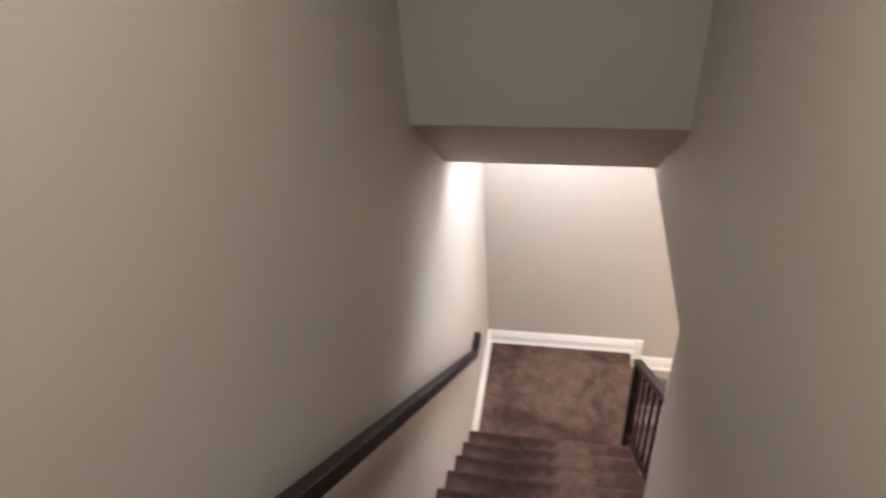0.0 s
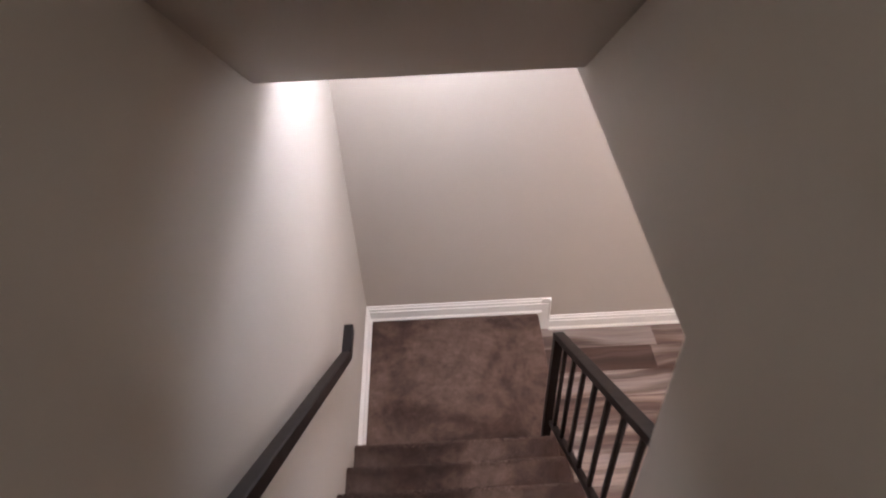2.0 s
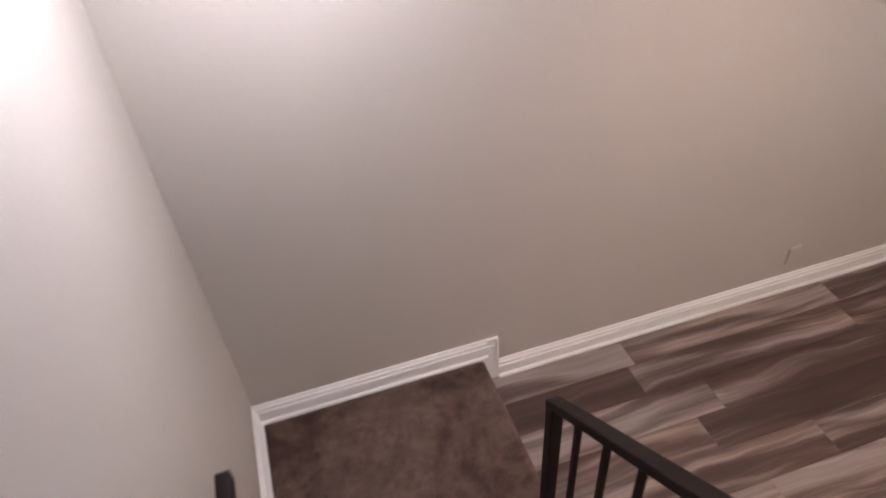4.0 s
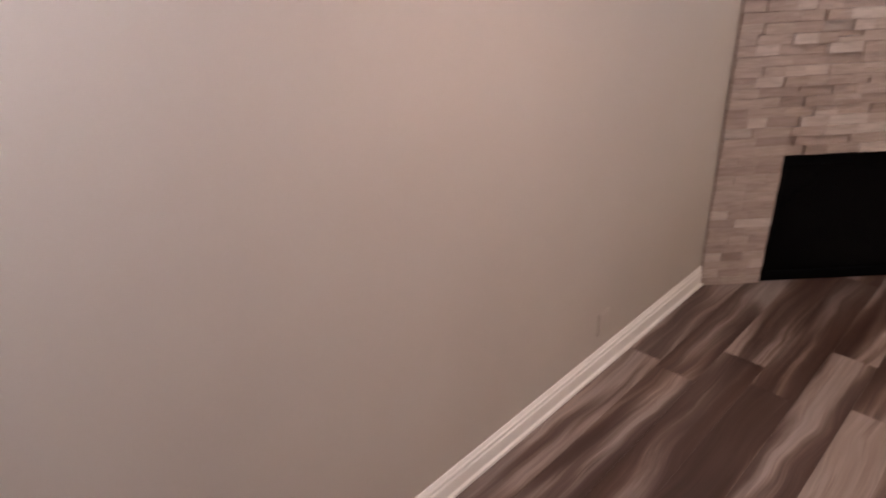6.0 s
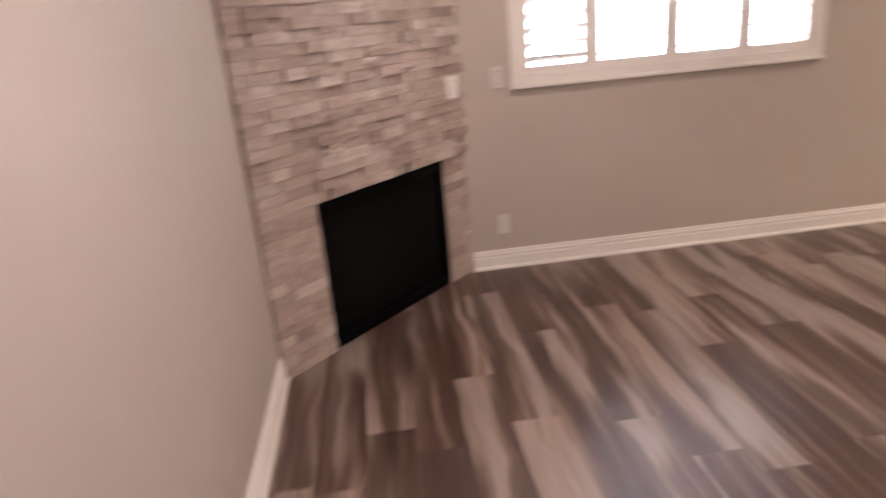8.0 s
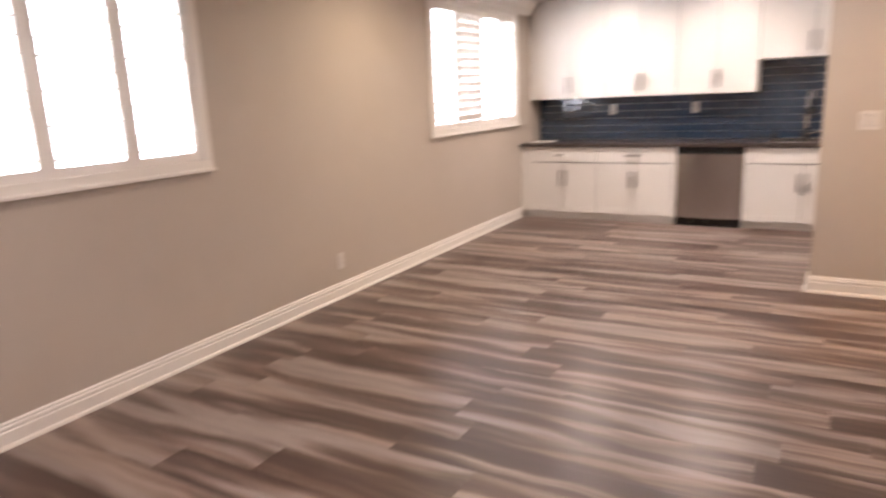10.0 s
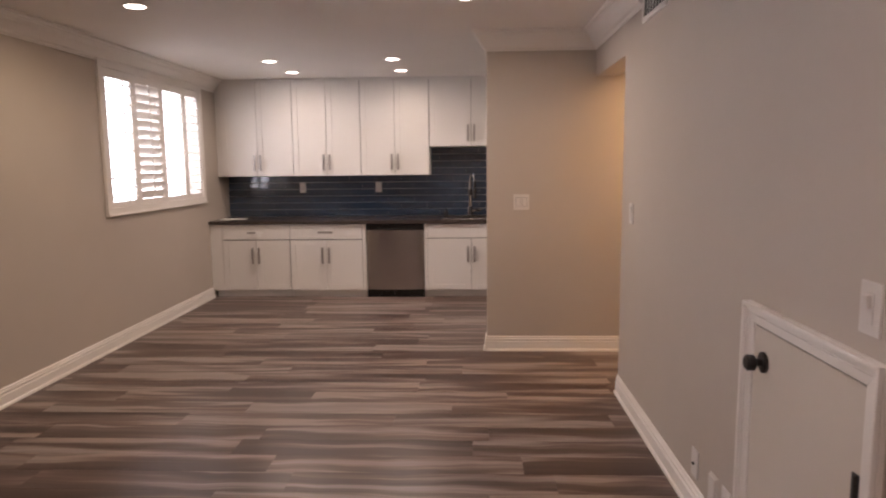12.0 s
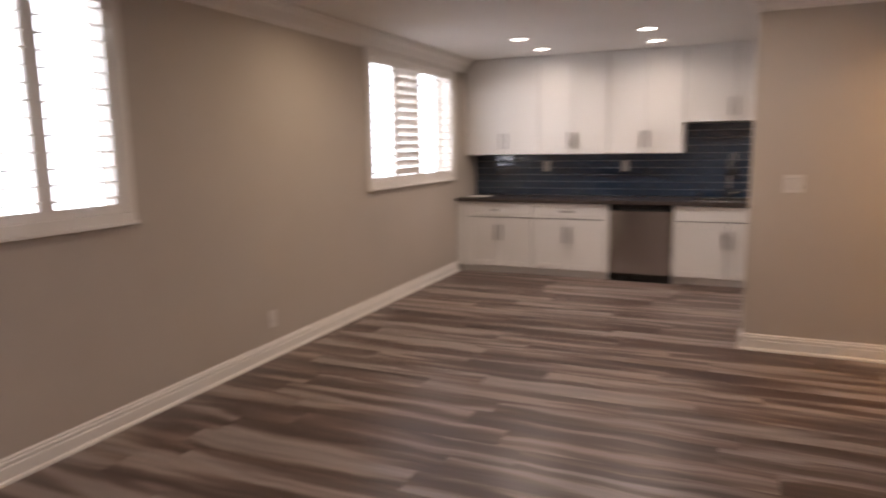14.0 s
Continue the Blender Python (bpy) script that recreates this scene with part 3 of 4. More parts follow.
z, COURSE = 0.0, 0.0488
while z + COURSE <= CEIL:
    spans = [(0.004, B0), (B1, FL - 0.004)] if z + 0.01 < BH else [(0.004, FL - 0.004)]
    for a, b in spans:
        x = a
        while x < b - 0.001:
            length = srng.choice(LENGTHS)
            if b - x - length < 0.05:
                length = b - x
            if length > 0.25:
                length = 0.12
            if srng.random() < 0.07 and z < 2.2:
                lay(x, z, length, COURSE / 2)
                lay(x, z + COURSE / 2, length, COURSE / 2)
            else:
                lay(x, z, length, COURSE)
            x += length
    z += COURSE
tagged(part("upper_stonework", upper_stones, STONE, fire, "stacked ledger stones near the ceiling"), kind="stuff")


# ---- wall plates: local x across, z up, facing -y ----
def plate_body(bm, w, h, t=0.006):
    return box(bm, -w / 2, w / 2, -t, 0, -h / 2, h / 2, 0.0025)


def wall_switch(m, gangs=1, label="white rocker light switch on a wall plate", mat=PLATE):
    th = thing("light_switch", label, "light switch", m)
    w = 0.072 + 0.046 * (gangs - 1)
    part("plate", plate_body(bmesh.new(), w, 0.117), mat, th)
    for g in range(gangs):
        cx = (g - (gangs - 1) / 2) * 0.046
        part("rocker", box(bmesh.new(), cx - 0.0165, cx + 0.0165, -0.0100, -0.0055, -0.033, 0.033, 0.002, Matrix.Rotation(radians(3.5), 4, "X")), mat, th)
        part("groove", block(cx - 0.0185, cx + 0.0185, -0.0064, -0.0058, -0.035, 0.035), GROOVE_SHADE, th, "grey strip painted as shade round the rocker")
    for s in (-0.047, 0.047):
        part("screw", tube(bmesh.new(), (0, -0.0055, s), (0, -0.0072, s), 0.003, 8), PLATE, th)
    return th


def wall_outlet(m, label="white duplex power outlet on a wall plate"):
    th = thing("power_outlet", label, "power outlet", m)
    part("plate", plate_body(bmesh.new(), 0.072, 0.117), PLATE, th)
    part("receptacle", box(bmesh.new(), -0.0165, 0.0165, -0.0085, -0.0055, -0.033, 0.033, 0.002), PLATE, th)
    for zc in (-0.018, 0.018):
        for xc in (-0.006, 0.006):
            part("slot", block(xc - 0.001, xc + 0.001, -0.0089, -0.0083, zc - 0.004, zc + 0.005), DARK, th, "dark bar painted as the shade in a slot")
    return th


def blank_plate(m, label, jack, mat=PLATE):
    th = thing("cover_plate", label, "wall plate", m)
    part("plate", plate_body(bmesh.new(), 0.072, 0.117), mat, th)
    if not jack:
        part("cover", plate_body(bmesh.new(), 0.062, 0.105, 0.013 if mat is PLATE else 0.010), mat, th, "raised cover")
    if jack:
        part("jack", tube(bmesh.new(), (0, -0.005, 0), (0, -0.014, 0), 0.006, 12), BLACK, th, "dark cable socket")
    return th


def dimmer(m):
    th = thing("light_switch", "white toggle switch on a plate above the closet door", "light switch", m)
    part("plate", plate_body(bmesh.new(), 0.078, 0.124, 0.008), PLATE, th)
    part("groove", block(-0.0150, 0.0150, -0.0084, -0.0076, -0.036, 0.036), GROOVE_SHADE, th, "grey strip painted as shade round the paddle")
    part("paddle", box(bmesh.new(), -0.0145, 0.0145, -0.0098, -0.0076, -0.0355, 0.0355, 0.001), PLATE, th)
    part("toggle", box(bmesh.new(), -0.011, 0.011, -0.020, -0.0090, 0.002, 0.034, 0.003, Matrix.Rotation(radians(5), 4, "X")), PLATE, th)
    for s in (-0.052, 0.052):
        part("screw", tube(bmesh.new(), (0, -0.0075, s), (0, -0.0092, s), 0.003, 8), PLATE, th)
    return th


ON_N, ON_E, ON_S, ON_W = 0, -90, 180, 90      # turn so that the plate faces away from that wall
blank_plate(pose(2.78, 0, 0.25, 0, 0, ON_N), "wall-coloured cover plate above the north baseboard", False, WALL)
wall_outlet(pose(EAST, -1.229, 0.275, 0, 0, ON_E), "white power outlet beside the fireplace")
wall_outlet(pose(EAST, -4.20, 0.272, 0, 0, ON_E), "white power outlet below and between the windows")
wall_switch(pose(EAST, -1.235, 1.122, 0, 0, ON_E), 1, "white light switch between fireplace and window")
q = FA + (FB - FA) * (1.36 / FL)
mounted = wall_switch(Matrix.Translation((q.x, q.y, 1.103)) @ pose(0, 0, 0, 0, 0, FDIR) @ Matrix.Translation((0, -0.038, 0)), 1, "white fireplace switch mounted on the stone", PAPER)
part("back_box", block(-0.034, 0.034, 0.0002, 0.036, -0.056, 0.056, 0.002), PAPER, mounted)
dimmer(pose(SF, -2.086, 1.098, 0, 0, ON_W))
blank_plate(pose(SF, -3.173, 0.207, 0, 0, ON_W), "white cable plate with a dark socket", True)
blank_plate(pose(SF, -2.965, 0.200, 0, 0, ON_W), "plain white blank wall plate", False)
wall_outlet(pose(SF, -2.845, 0.203, 0, 0, ON_W), "white power outlet beside the closet door")
wall_switch(pose(SF, -4.349, 1.146, 0, 0, ON_W), 1, "white light switch near the hall corner")
wall_switch(pose(1.568, -5.52, 1.148, 0, 0, ON_S), 2, "white double light switch on the kitchen wall")
wall_outlet(pose(3.91, BACK + 0.010, 1.18, 0, 0, ON_S), "white power outlet on the blue tiles")
wall_outlet(pose(3.02, BACK + 0.010, 1.18, 0, 0, ON_S), "white power outlet on the blue tiles")

vent = thing("air_vent", "white metal air vent high on the wall", "air vent", pose(SF, -3.985, 2.258, 0, 0, ON_W))
bm = bmesh.new()
for a in ((-0.21, 0.21, 0.072, 0.098), (-0.21, 0.21, -0.098, -0.072), (-0.21, -0.184, -0.072, 0.072), (0.184, 0.21, -0.072, 0.072)):
    box(bm, a[0], a[1], -0.012, 0, a[2], a[3], 0.003)
part("frame", bm, TRIM, vent)
# flat dark sheet in place of a duct; its darkness is only colour
part("backing", block(-0.184, 0.184, -0.002, 0.0, -0.072, 0.072), DARK, vent, "dark sheet painted as the unlit duct")
for i in range(7):
    part("slat", box(bmesh.new(), -0.184 + 0.0525 * i, -0.182 + 0.0525 * i + 0.001, -0.010, -0.003, -0.072, 0.072), TRIM, vent)

# ---- closet door under the stairs ----
door = thing("door_1", "low white closet door under the stairs, closed", "door", kind="structure")
CW = 0.062


def casing_board(a, b, cut_a):
    """One length of stepped casing moulding from a to b, its end (cut_a: both ends) mitred towards the door."""
    bm = block(0.0, CW, a, b, 0.0, 0.014, 0.002)
    box(bm, 0.0, 0.016, a, b, 0.014, 0.030, 0.004)
    box(bm, 0.016, 0.026, a, b, 0.014, 0.021, 0.003)
    box(bm, 0.034, 0.040, a, b, 0.014, 0.017, 0.0012)
    for v in bm.verts:
        lo, hi = a + (v.co.x if cut_a else 0.0), b - v.co.x - 0.0003
        v.co.y = lo + (v.co.y - a) / (b - a) * (hi - lo)
    return bm


# local x across the board from its outer edge, y along it, z out of the wall
for m in (Matrix(((0, 0, 1, SF), (1, 0, 0, CY0), (0, 1, 0, 0), (0, 0, 0, 1))), Matrix(((0, 0, 1, SF), (-1, 0, 0, CY1), (0, 1, 0, 0), (0, 0, 0, 1)))):
    board = part("casing", casing_board(0.0, CZ, False), TRIM, door)
    board.data.transform(m)
    if m.determinant() < 0:
        board.data.flip_normals()
board = part("casing", casing_board(CY0, CY1, True), TRIM, door)
board.data.transform(Matrix(((0, 0, 1, SF), (0, 1, 0, 0), (-1, 0, 0, CZ), (0, 0, 0, 1))))
# dark sheet behind the slab, painted in as the shade of the seam
part("gap", block(SF, SF + 0.003, CY0 + CW, CY1 - CW, 0.0, CZ - CW), DARK, door, "dark sheet painted as shade round the door")
slab = part("slab", block(SF + 0.003, SF + 0.011, CY0 + CW + 0.003, CY1 - CW - 0.003, 0.012, CZ - CW - 0.006, 0.002), DOORPAINT, door, "cream painted flat door slab")
KY, KZ, KX = -2.588, 0.815, SF + 0.0105
bm = tube(bmesh.new(), (KX, KY, KZ), (KX + 0.007, KY, KZ), 0.033, 28)
tube(bm, (KX + 0.007, KY, KZ), (KX + 0.010, KY, KZ), 0.033, 28, 0.026)
tube(bm, (KX + 0.010, KY, KZ), (KX + 0.030, KY, KZ), 0.012, 18)
tube(bm, (KX + 0.026, KY, KZ), (KX + 0.034, KY, KZ), 0.016, 28, 0.025)
tube(bm, (KX + 0.034, KY, KZ), (KX + 0.052, KY, KZ), 0.025, 28)
tube(bm, (KX + 0.052, KY, KZ), (KX + 0.058, KY, KZ), 0.025, 28, 0.018)
part("knob", bm, BLACK, slab, "round black door knob")
for zc in (0.655, 0.22):
    bm = block(SF + 0.0105, SF + 0.0145, -2.098, -2.070, zc - 0.045, zc + 0.045, 0.001)
    tube(bm, (SF + 0.018, -2.0735, zc - 0.047), (SF + 0.018, -2.0735, zc + 0.047), 0.006, 10)
    part("hinge", bm, BLACK, slab, "black hinge")

# ---- kitchen ----
FY, UY = -7.56, -7.87       # fronts of base and upper cabinets


def shaker(w, h, t=0.02, rail=0.058):
    """A framed door, its lower corner at the origin, facing +y."""
    bm = bmesh.new()
    box(bm, 0, rail, 0, t, 0, h, 0.0015)
    box(bm, w - rail, w, 0, t, 0, h, 0.0015)
    box(bm, rail, w - rail, 0, t - 0.0005, 0, rail, 0.0015)
    box(bm, rail, w - rail, 0, t - 0.0005, h - rail, h, 0.0015)
    box(bm, rail - 0.002, w - rail + 0.002, 0.001, t - 0.007, rail - 0.002, h - rail + 0.002)
    return bm


def pull(length, upright):
    bm = bmesh.new()
    e = length / 2
    if upright:
        box(bm, -0.011, 0.011, 0.024, 0.036, -e, e, 0.002)
        for s in (-e + 0.02, e - 0.02):
            tube(bm, (0, 0, s), (0, 0.024, s), 0.005, 10)
    else:
        box(bm, -e, e, 0.024, 0.036, -0.011, 0.011, 0.002)
        for s in (-e + 0.02, e - 0.02):
            tube(bm, (s, 0, 0), (s, 0.024, 0), 0.005, 10)
    return bm


def cabinet(name, x0, x1, back, front, z0, z1, door_z, pull_z, drawer=None, drawer_pull=True, label="", toe=0.0):
    th = thing(name, label, "kitchen cabinet", Matrix.Translation((x0, front, 0)), "kitchen cabinets")
    w = x1 - x0
    bm = block(0.001, w - 0.001, back - front, -0.022, z0 + toe, z1, 0.001)
    if toe:
        box(bm, 0.001, w - 0.001, back - front, -0.075, z0, z0 + toe)
    part("body", bm, CABINET, th)
    # dark strips on the white body, painted in as the shade of the gaps
    bm = bmesh.new()
    for a in (0.0, w - 0.0035):
        box(bm, a, a + 0.0035, -0.024, -0.0195, z0 + toe + 0.002, z1 - 0.002)
    box(bm, w / 2 - 0.002, w / 2 + 0.002, -0.0225, -0.0205, door_z[0], door_z[1])
    if drawer:
        box(bm, 0.004, w - 0.004, -0.0235, -0.0195, door_z[1] - 0.001, drawer[0] + 0.001)
    part("gap_shade", bm, GAP_SHADE, th, "dark strip painted as shade between the fronts")
    half = w / 2
    for i, a in enumerate((0.003, half + 0.0025)):
        dw = half - 0.0055
        d = part("door", shaker(dw, door_z[1] - door_z[0]), CABINET, th)
        d.location = (a, -0.02, door_z[0])
        p = part("handle", pull(0.175, True), NICKEL, d, "brushed nickel bar handle")
        p.location = (dw - 0.032 if i == 0 else 0.032, 0.02, pull_z - door_z[0])
    if drawer:
        d = part("drawer_front", shaker(w - 0.006, drawer[1] - drawer[0], rail=0.032), CABINET, th)
        d.location = (0.003, -0.02, drawer[0])
        if drawer_pull:
            p = part("handle", pull(0.16, False), NICKEL, d, "brushed nickel bar handle")
            p.location = ((w - 0.006) / 2, 0.02, (drawer[1] - drawer[0]) / 2)
    return th


LOW = "white shaker base cabinet with nickel bar handles"
UP = "white shaker wall cabinet with nickel bar handles"
for a, b in ((3.918, 4.66), (3.125, 3.915)):
    cabinet("base_cabinet", a, b, BACK + 0.001, FY, 0, 0.808, (0.085, 0.632), 0.468, (0.642, 0.797), True, LOW, 0.080)
cabinet("base_cabinet", 1.47, 2.42, BACK + 0.001, FY, 0, 0.62, (0.085, 0.642), 0.476, (0.652, 0.797), False, "white shaker sink cabinet with a plain false drawer", 0.080)
for a, b in ((3.927, 4.73), (3.168, 3.925), (2.404, 3.166)):
    cabinet("wall_cabinet", a, b, BACK + 0.001, UY, 1.322, 2.362, (1.325, 2.36), 1.470, label=UP)
cabinet("wall_cabinet", 1.48, 2.402, BACK + 0.001, UY, 1.63, 2.362, (1.633, 2.36), 1.777, label="short white shaker wall cabinet above the sink")
filler = thing("filler_panel", "white filler panels beside the base cabinets", "filler panel")
part("strip", block(4.662, EAST - 0.001, FY - 0.04, FY - 0.006, 0.081, 0.808, 0.001), CABINET, filler)
part("toe_strip", block(4.662, EAST - 0.028, FY - 0.09, FY - 0.075, 0.0, 0.080), CABINET, filler)
part("strip", block(3.087, 3.123, FY - 0.04, FY - 0.004, 0.081, 0.808, 0.001), CABINET, filler)
part("strip", block(2.422, 2.450, FY - 0.04, FY - 0.004, 0.081, 0.808, 0.001), CABINET, filler)
part("toe_strip", block(3.087, 3.123, FY - 0.09, FY - 0.075, 0.0, 0.080), CABINET, filler)
part("toe_strip", block(2.422, 2.450, FY - 0.09, FY - 0.075, 0.0, 0.080), CABINET, filler)
part("strip", block(4.732, EAST - 0.001, UY - 0.04, UY - 0.012, 1.322, 2.362, 0.001), CABINET, filler)
part("top_strip", block(1.48, EAST - 0.001, UY - 0.05, UY - 0.012, 2.3625, CEIL - 0.001, 0.001), CABINET, filler)

# worktop with the sink let in
SKX, SKY = (1.62, 2.26), (-8.06, -7.66)
top = thing("worktop", "dark brown quartz worktop with a sink cut-out", "worktop")
bm = bmesh.new()
Z0, Z1 = 0.809, 0.846
box(bm, SKX[1], EAST - 0.001, BACK + 0.001, FY + 0.028, Z0, Z1, 0.003)
box(bm, 0.83, SKX[0], BACK + 0.001, FY + 0.028, Z0, Z1, 0.003)
box(bm, SKX[0] - 0.002, SKX[1] + 0.002, SKY[1], FY + 0.028, Z0, Z1 - 0.0004, 0.002)
box(bm, SKX[0] - 0.002, SKX[1] + 0.002, BACK + 0.001, SKY[0], Z0, Z1 - 0.0004, 0.002)
part("slab", bm, COUNTER, top)
sink = thing("kitchen_sink", "stainless steel sink set into the dark worktop", "sink")
bm = bmesh.new()
a, b, c, d = SKX[0], SKX[1], SKY[0], SKY[1]
for r in ((a - 0.018, b + 0.018, d - 0.004, d + 0.018), (a - 0.018, b + 0.018, c - 0.018, c + 0.004), (a - 0.018, a + 0.004, c + 0.004, d - 0.004), (b - 0.004, b + 0.018, c + 0.004, d - 0.004)):
    box(bm, r[0], r[1], r[2], r[3], Z1 + 0.0005, Z1 + 0.007, 0.002)
part("rim", bm, CHROME, sink)
bm = bmesh.new()
box(bm, a + 0.002, a + 0.006, c + 0.003, d - 0.003, 0.64, Z1)
box(bm, b - 0.006, b - 0.002, c + 0.003, d - 0.003, 0.64, Z1)
box(bm, a + 0.006, b - 0.006, c + 0.003, c + 0.007, 0.64, Z1)
box(bm, a + 0.006, b - 0.006, d - 0.007, d - 0.003, 0.64, Z1)
box(bm, a + 0.002, b - 0.002, c + 0.003, d - 0.003, 0.630, 0.64)
part("basin", bm, STEEL, sink)

tap = thing("kitchen_faucet", "tall chrome pull-down kitchen faucet with black spray head", "faucet", Matrix.Translation((1.955, -8.10, Z1)))
bm = tube(bmesh.new(), (0, 0, 0), (0, 0, 0.012), 0.036, 24)
tube(bm, (0, 0, 0.012), (0, 0, 0.110), 0.032, 24, 0.026)
part("base", bm, BLACK, tap, "black faucet base")
part("riser", tube(bmesh.new(), (0, 0, 0.110), (0, 0, 0.245), 0.017, 18), CHROME, tap, "chrome riser")
bm = tube(bmesh.new(), (0, 0, 0.235), (0, 0, 0.300), 0.027, 18)
tube(bm, (0, 0, 0.268), (-0.05, 0.075, 0.275), 0.010, 12)
tube(bm, (-0.05, 0.075, 0.255), (-0.05, 0.075, 0.298), 0.026, 16)
part("docking_arm", bm, BLACK, tap, "black docking arm")
bm = bmesh.new()
pts = [Vector((0, 0, 0.300 + 0.02 * i)) for i in range(5)] + [Vector((-0.025 * (1 - math.cos(t)), 0.0375 * (1 - math.cos(t)), 0.395 + 0.075 * math.sin(t))) for t in [math.pi * i / 10 for i in range(1, 11)]]
for p, q in zip(pts, pts[1:]):
    tube(bm, p, q + (q - p) * 0.08, 0.012, 12)
for i in range(9):
    tube(bm, (0, 0, 0.302 + 0.012 * i), (0, 0, 0.308 + 0.012 * i), 0.018, 14)
part("spout", bm, NICKEL, tap, "dark nickel coil spout")
bm = tube(bmesh.new(), (-0.05, 0.075, 0.395), (-0.05, 0.075, 0.30), 0.014, 16, 0.018)
tube(bm, (-0.05, 0.075, 0.256), (-0.05, 0.075, 0.205), 0.020, 16, 0.024)
part("spray_head", bm, BLACK, tap, "black spray head")
bm = tube(bmesh.new(), (-0.024, 0, 0.055), (-0.060, 0.01, 0.058), 0.014, 14)
tube(bm, (-0.060, 0.01, 0.058), (-0.130, 0.02, 0.072), 0.009, 12)
part("lever", bm, CHROME, tap, "chrome lever")
soap = thing("soap_dispenser", "small black soap dispenser beside the sink", "soap dispenser", Matrix.Translation((2.235, -8.10, Z1 - 0.0005)))
part("body", tube(bmesh.new(), (0, 0, 0), (0, 0, 0.055), 0.026, 20), BLACK, soap)
bm = tube(bmesh.new(), (0, 0, 0.055), (0, 0, 0.088), 0.010, 12)
tube(bm, (0, 0, 0.086), (0, 0.06, 0.080), 0.009, 12)
part("pump", bm, BLACK, soap)
leaf = thing("leaflet", "white paper leaflet lying on the dark worktop", "leaflet", pose(4.62, -7.84, Z1, 0, 0, 8))
part("sheet", block(-0.14, 0.14, -0.1, 0.1, 0.0, 0.003), PAPER, leaf)
part("fold", box(bmesh.new(), -0.14, 0.0, -0.1, 0.1, 0.003, 0.006, 0.0, Matrix.Rotation(radians(-2), 4, "Y")), PAPER, leaf)

tag_ = thing("paper_tag", "small white paper tag hanging on a drawer handle", "tag", Matrix.Translation((4.25, FY + 0.030, 0.719)))
part("sleeve", block(-0.045, 0.03, -0.009, 0.010, -0.012, 0.012, 0.002), PAPER, tag_)
part("flap", box(bmesh.new(), -0.035, 0.005, 0.010, 0.012, -0.045, 0.006, 0.0, Matrix.Rotation(radians(6), 4, "X")), PAPER, tag_)

dish = thing("dishwasher", "stainless steel dishwasher with black control strip", "dishwasher", Matrix.Translation((2.452, FY, 0)))
part("body", block(0.002, 0.630, -0.6, -0.03, 0.09, 0.806), DARK, dish)
arc = [(0.004 + 0.624 * i / 16, 0.030 * math.sin(math.pi * i / 16) ** 0.5 - 0.022) for i in range(17)]
bm = extrude([(0.628, -0.03), (0.004, -0.03)] + arc, "z", 0.088, 0.738)
part("door", bm, STEEL, dish, "brushed stainless steel door")
bm = block(0.004, 0.628, -0.03, 0.002, 0.741, 0.806, 0.005)
part("control_strip", bm, GLOSSBLACK, dish, "glossy black control strip")
part("recessed_handle", block(0.12, 0.51, -0.010, 0.0045, 0.744, 0.754, 0.002), DARK, dish)
part("kick_plate", block(0.002, 0.630, -0.05, -0.02, 0.0, 0.085), GLOSSBLACK, dish, "black kick plate")

# ---- tiled splashback ----
splash = thing("backsplash", "glossy dark blue glass subway tile backsplash", "backsplash", kind="structure")
bm = block(0.83, EAST - 0.001, BACK + 0.0005, BACK + 0.004, Z1 + 0.001, 1.3215)
box(bm, 0.83, 2.402, BACK + 0.0005, BACK + 0.004, 1.3215, 1.6295)
part("grout", bm, GROUT, splash, "grey grout")
trng = random.Random(5)
TL, TH = 0.302, 0.0785
tile_cache = {}


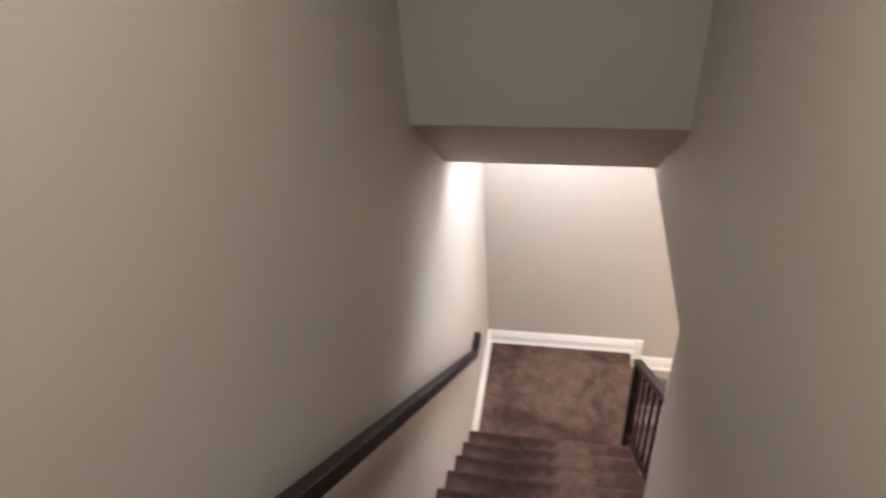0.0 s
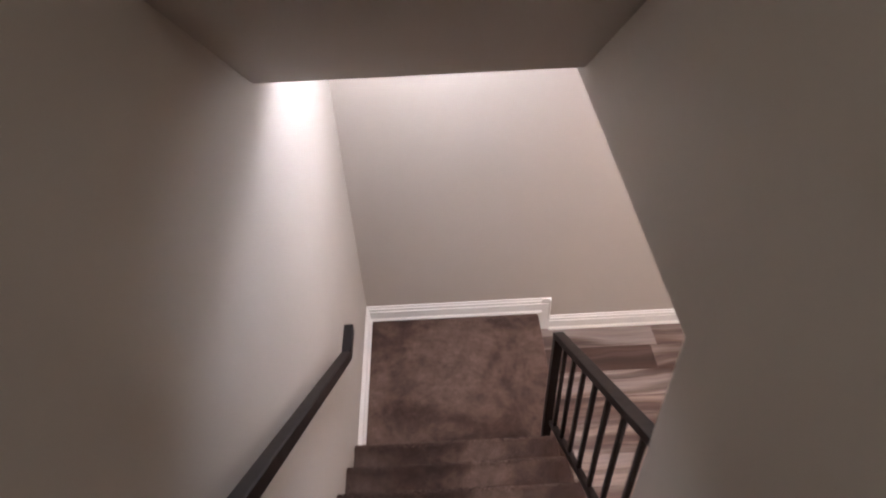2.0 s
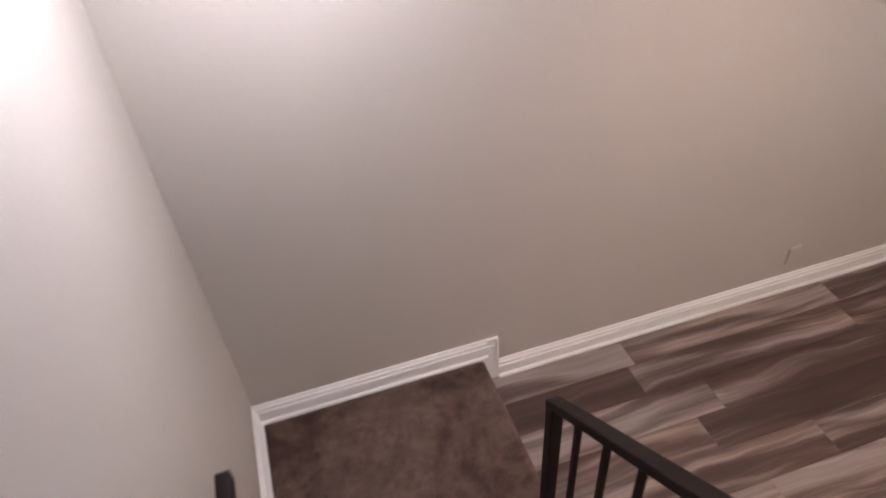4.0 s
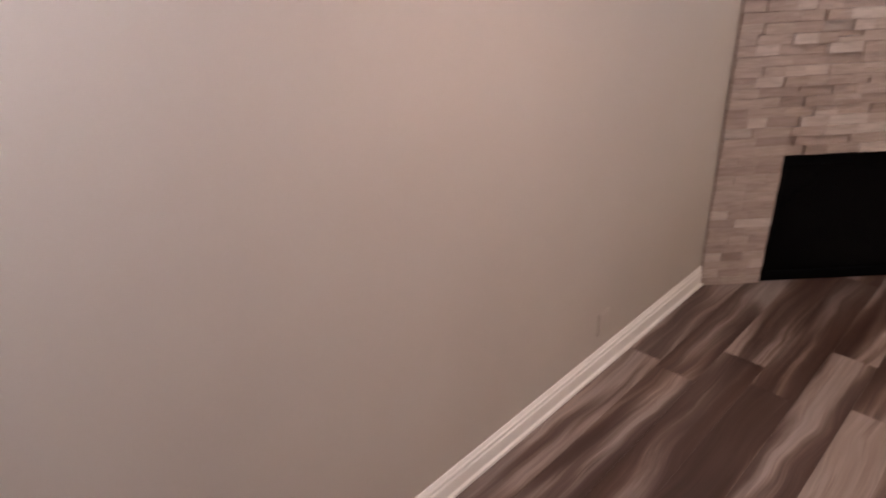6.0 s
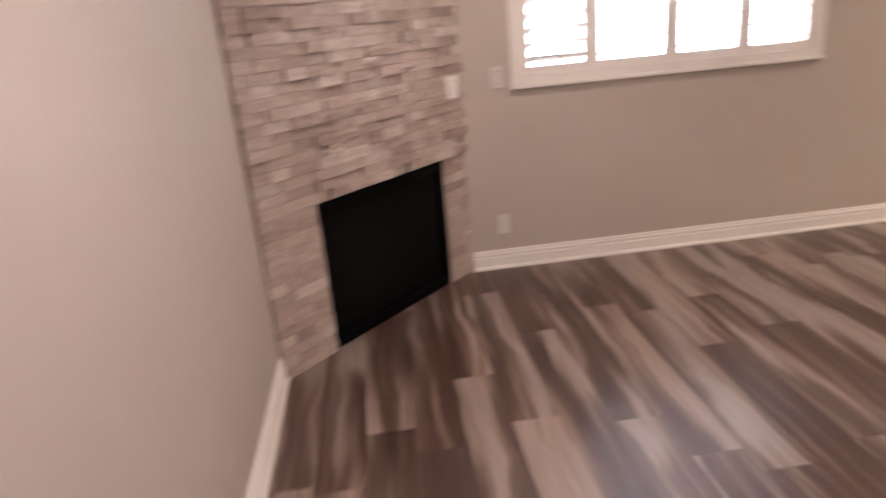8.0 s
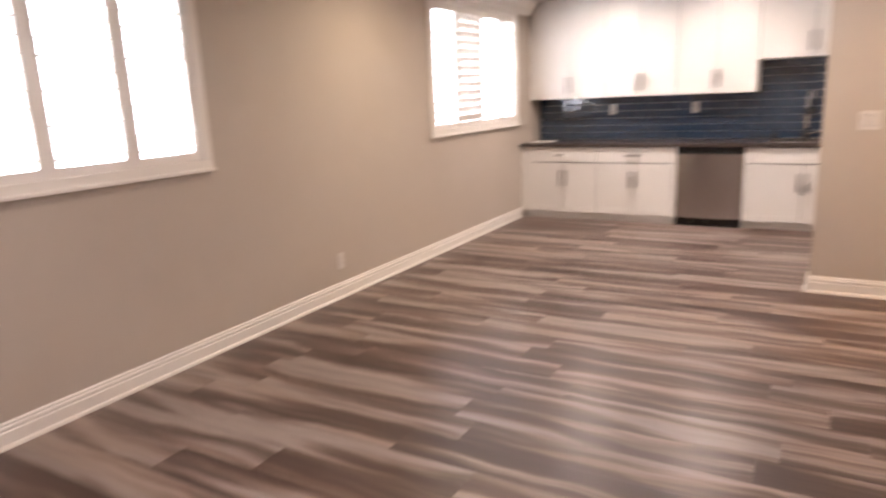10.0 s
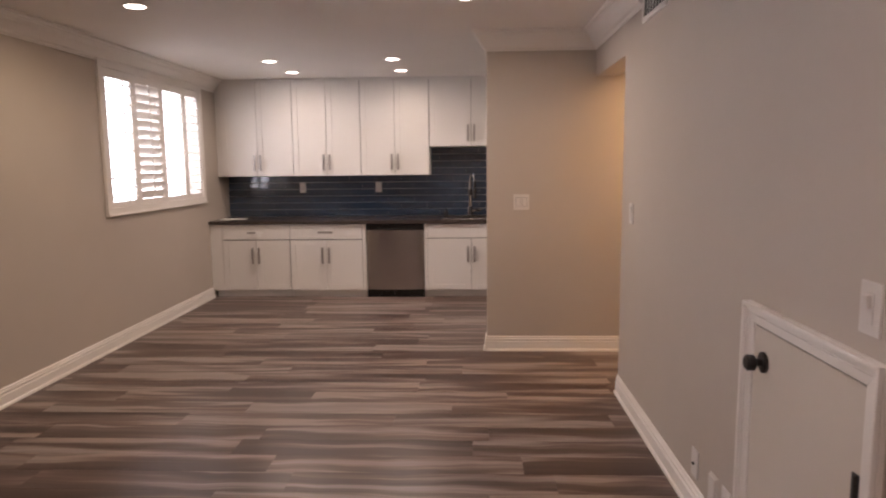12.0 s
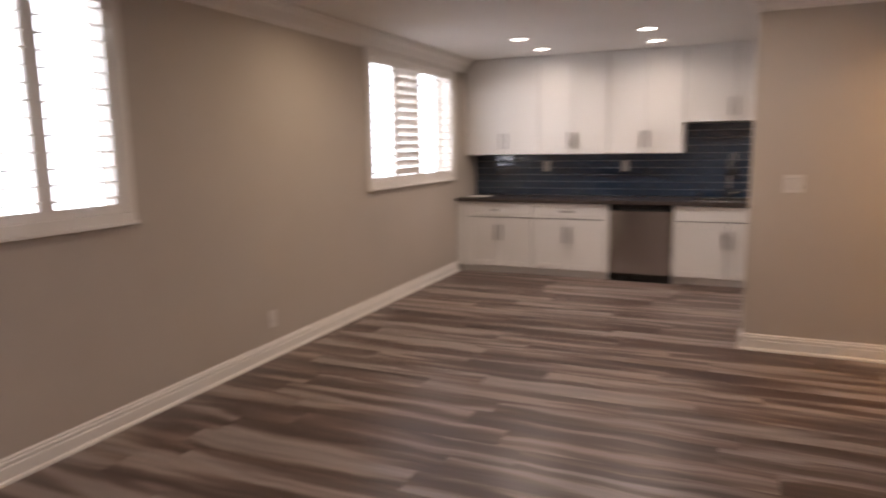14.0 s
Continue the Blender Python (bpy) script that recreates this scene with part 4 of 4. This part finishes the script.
def tile(x0, x1, z0, z1):
    key = (round(x1 - x0, 3), round(z1 - z0, 3))
    if key not in tile_cache:
        bm = block(0.0008, key[0] - 0.0008, 0.0, 0.006, 0.0027, key[1] - 0.0027, 0.0012)
        me = bpy.data.meshes.new("tile")
        bm.to_mesh(me)
        bm.free()
        me.materials.append(TILE)
        tile_cache[key] = me
    ob = new("tile", tile_cache[key])
    ob.matrix_basis = pose(x0, BACK + 0.0035, z0, trng.uniform(-0.6, 0.6), 0, trng.uniform(-0.3, 0.3))
    ob.parent = splash


r, z = 0, Z1 + 0.001
while z < 1.629:
    zt = min(z + TH, 1.3215 if z < 1.30 else 1.6295)
    east = EAST - 0.002 if z < 1.31 else 2.402
    x = 1.40 - (0.151 if r % 2 else 0.0)
    while x < east:
        if min(x + TL, east) - x > 0.02:
            tile(x, min(x + TL, east), z, zt)
        x += TL
    z, r = zt, r + 1

# ---- floor of planks ----
floor = structure("floor", block(-2.2, EAST, BACK, 0, -0.12, -0.006), SUBFLOOR, "brown and greige wood-look plank floor", "floor")
rng = random.Random(7)
PW, PL = 0.183, 1.22


def plank(x0, x1, y0, y1):
    cx, cy, g, c = (x0 + x1) / 2, (y0 + y1) / 2, 0.00015, 0.0006
    hx, hy = (x1 - x0) / 2 - g, (y1 - y0) / 2 - g
    top, low, z0 = 0.0, -c, -0.0058
    ring = lambda ax, ay, z: [(-ax, -ay, z), (ax, -ay, z), (ax, ay, z), (-ax, ay, z)]
    verts = ring(hx, hy, z0) + ring(hx, hy, low) + ring(hx - c, hy - c, top)
    faces = [(8, 9, 10, 11)] + [(k + i, k + (i + 1) % 4, k + 4 + (i + 1) % 4, k + 4 + i) for k in (0, 4) for i in range(4)]
    me = bpy.data.meshes.new("plank")
    me.from_pydata(verts, [], faces)
    me.materials.append(PLANK)
    ob = new("plank", me)
    ob.location, ob.parent = (cx, cy, rng.uniform(-0.0002, 0.0002)), floor


rows = int(-BACK / PW) + 1
for r in range(rows):
    ya, yb = -PW * r, max(BACK, -PW * (r + 1))
    if ya - yb < 0.02:
        continue
    west = 1.0
    if yb < HALLY and ya > -5.52:
        west = -1.2
    elif yb < -5.52:
        west = 0.82 if ya < -5.6 else 1.825
    x = west - rng.uniform(0.1, 1.1)
    while x < EAST:
        a, b = max(west, x), min(EAST, x + PL)
        if b - a > 0.03:
            plank(a, b, yb, ya)
        x += PL
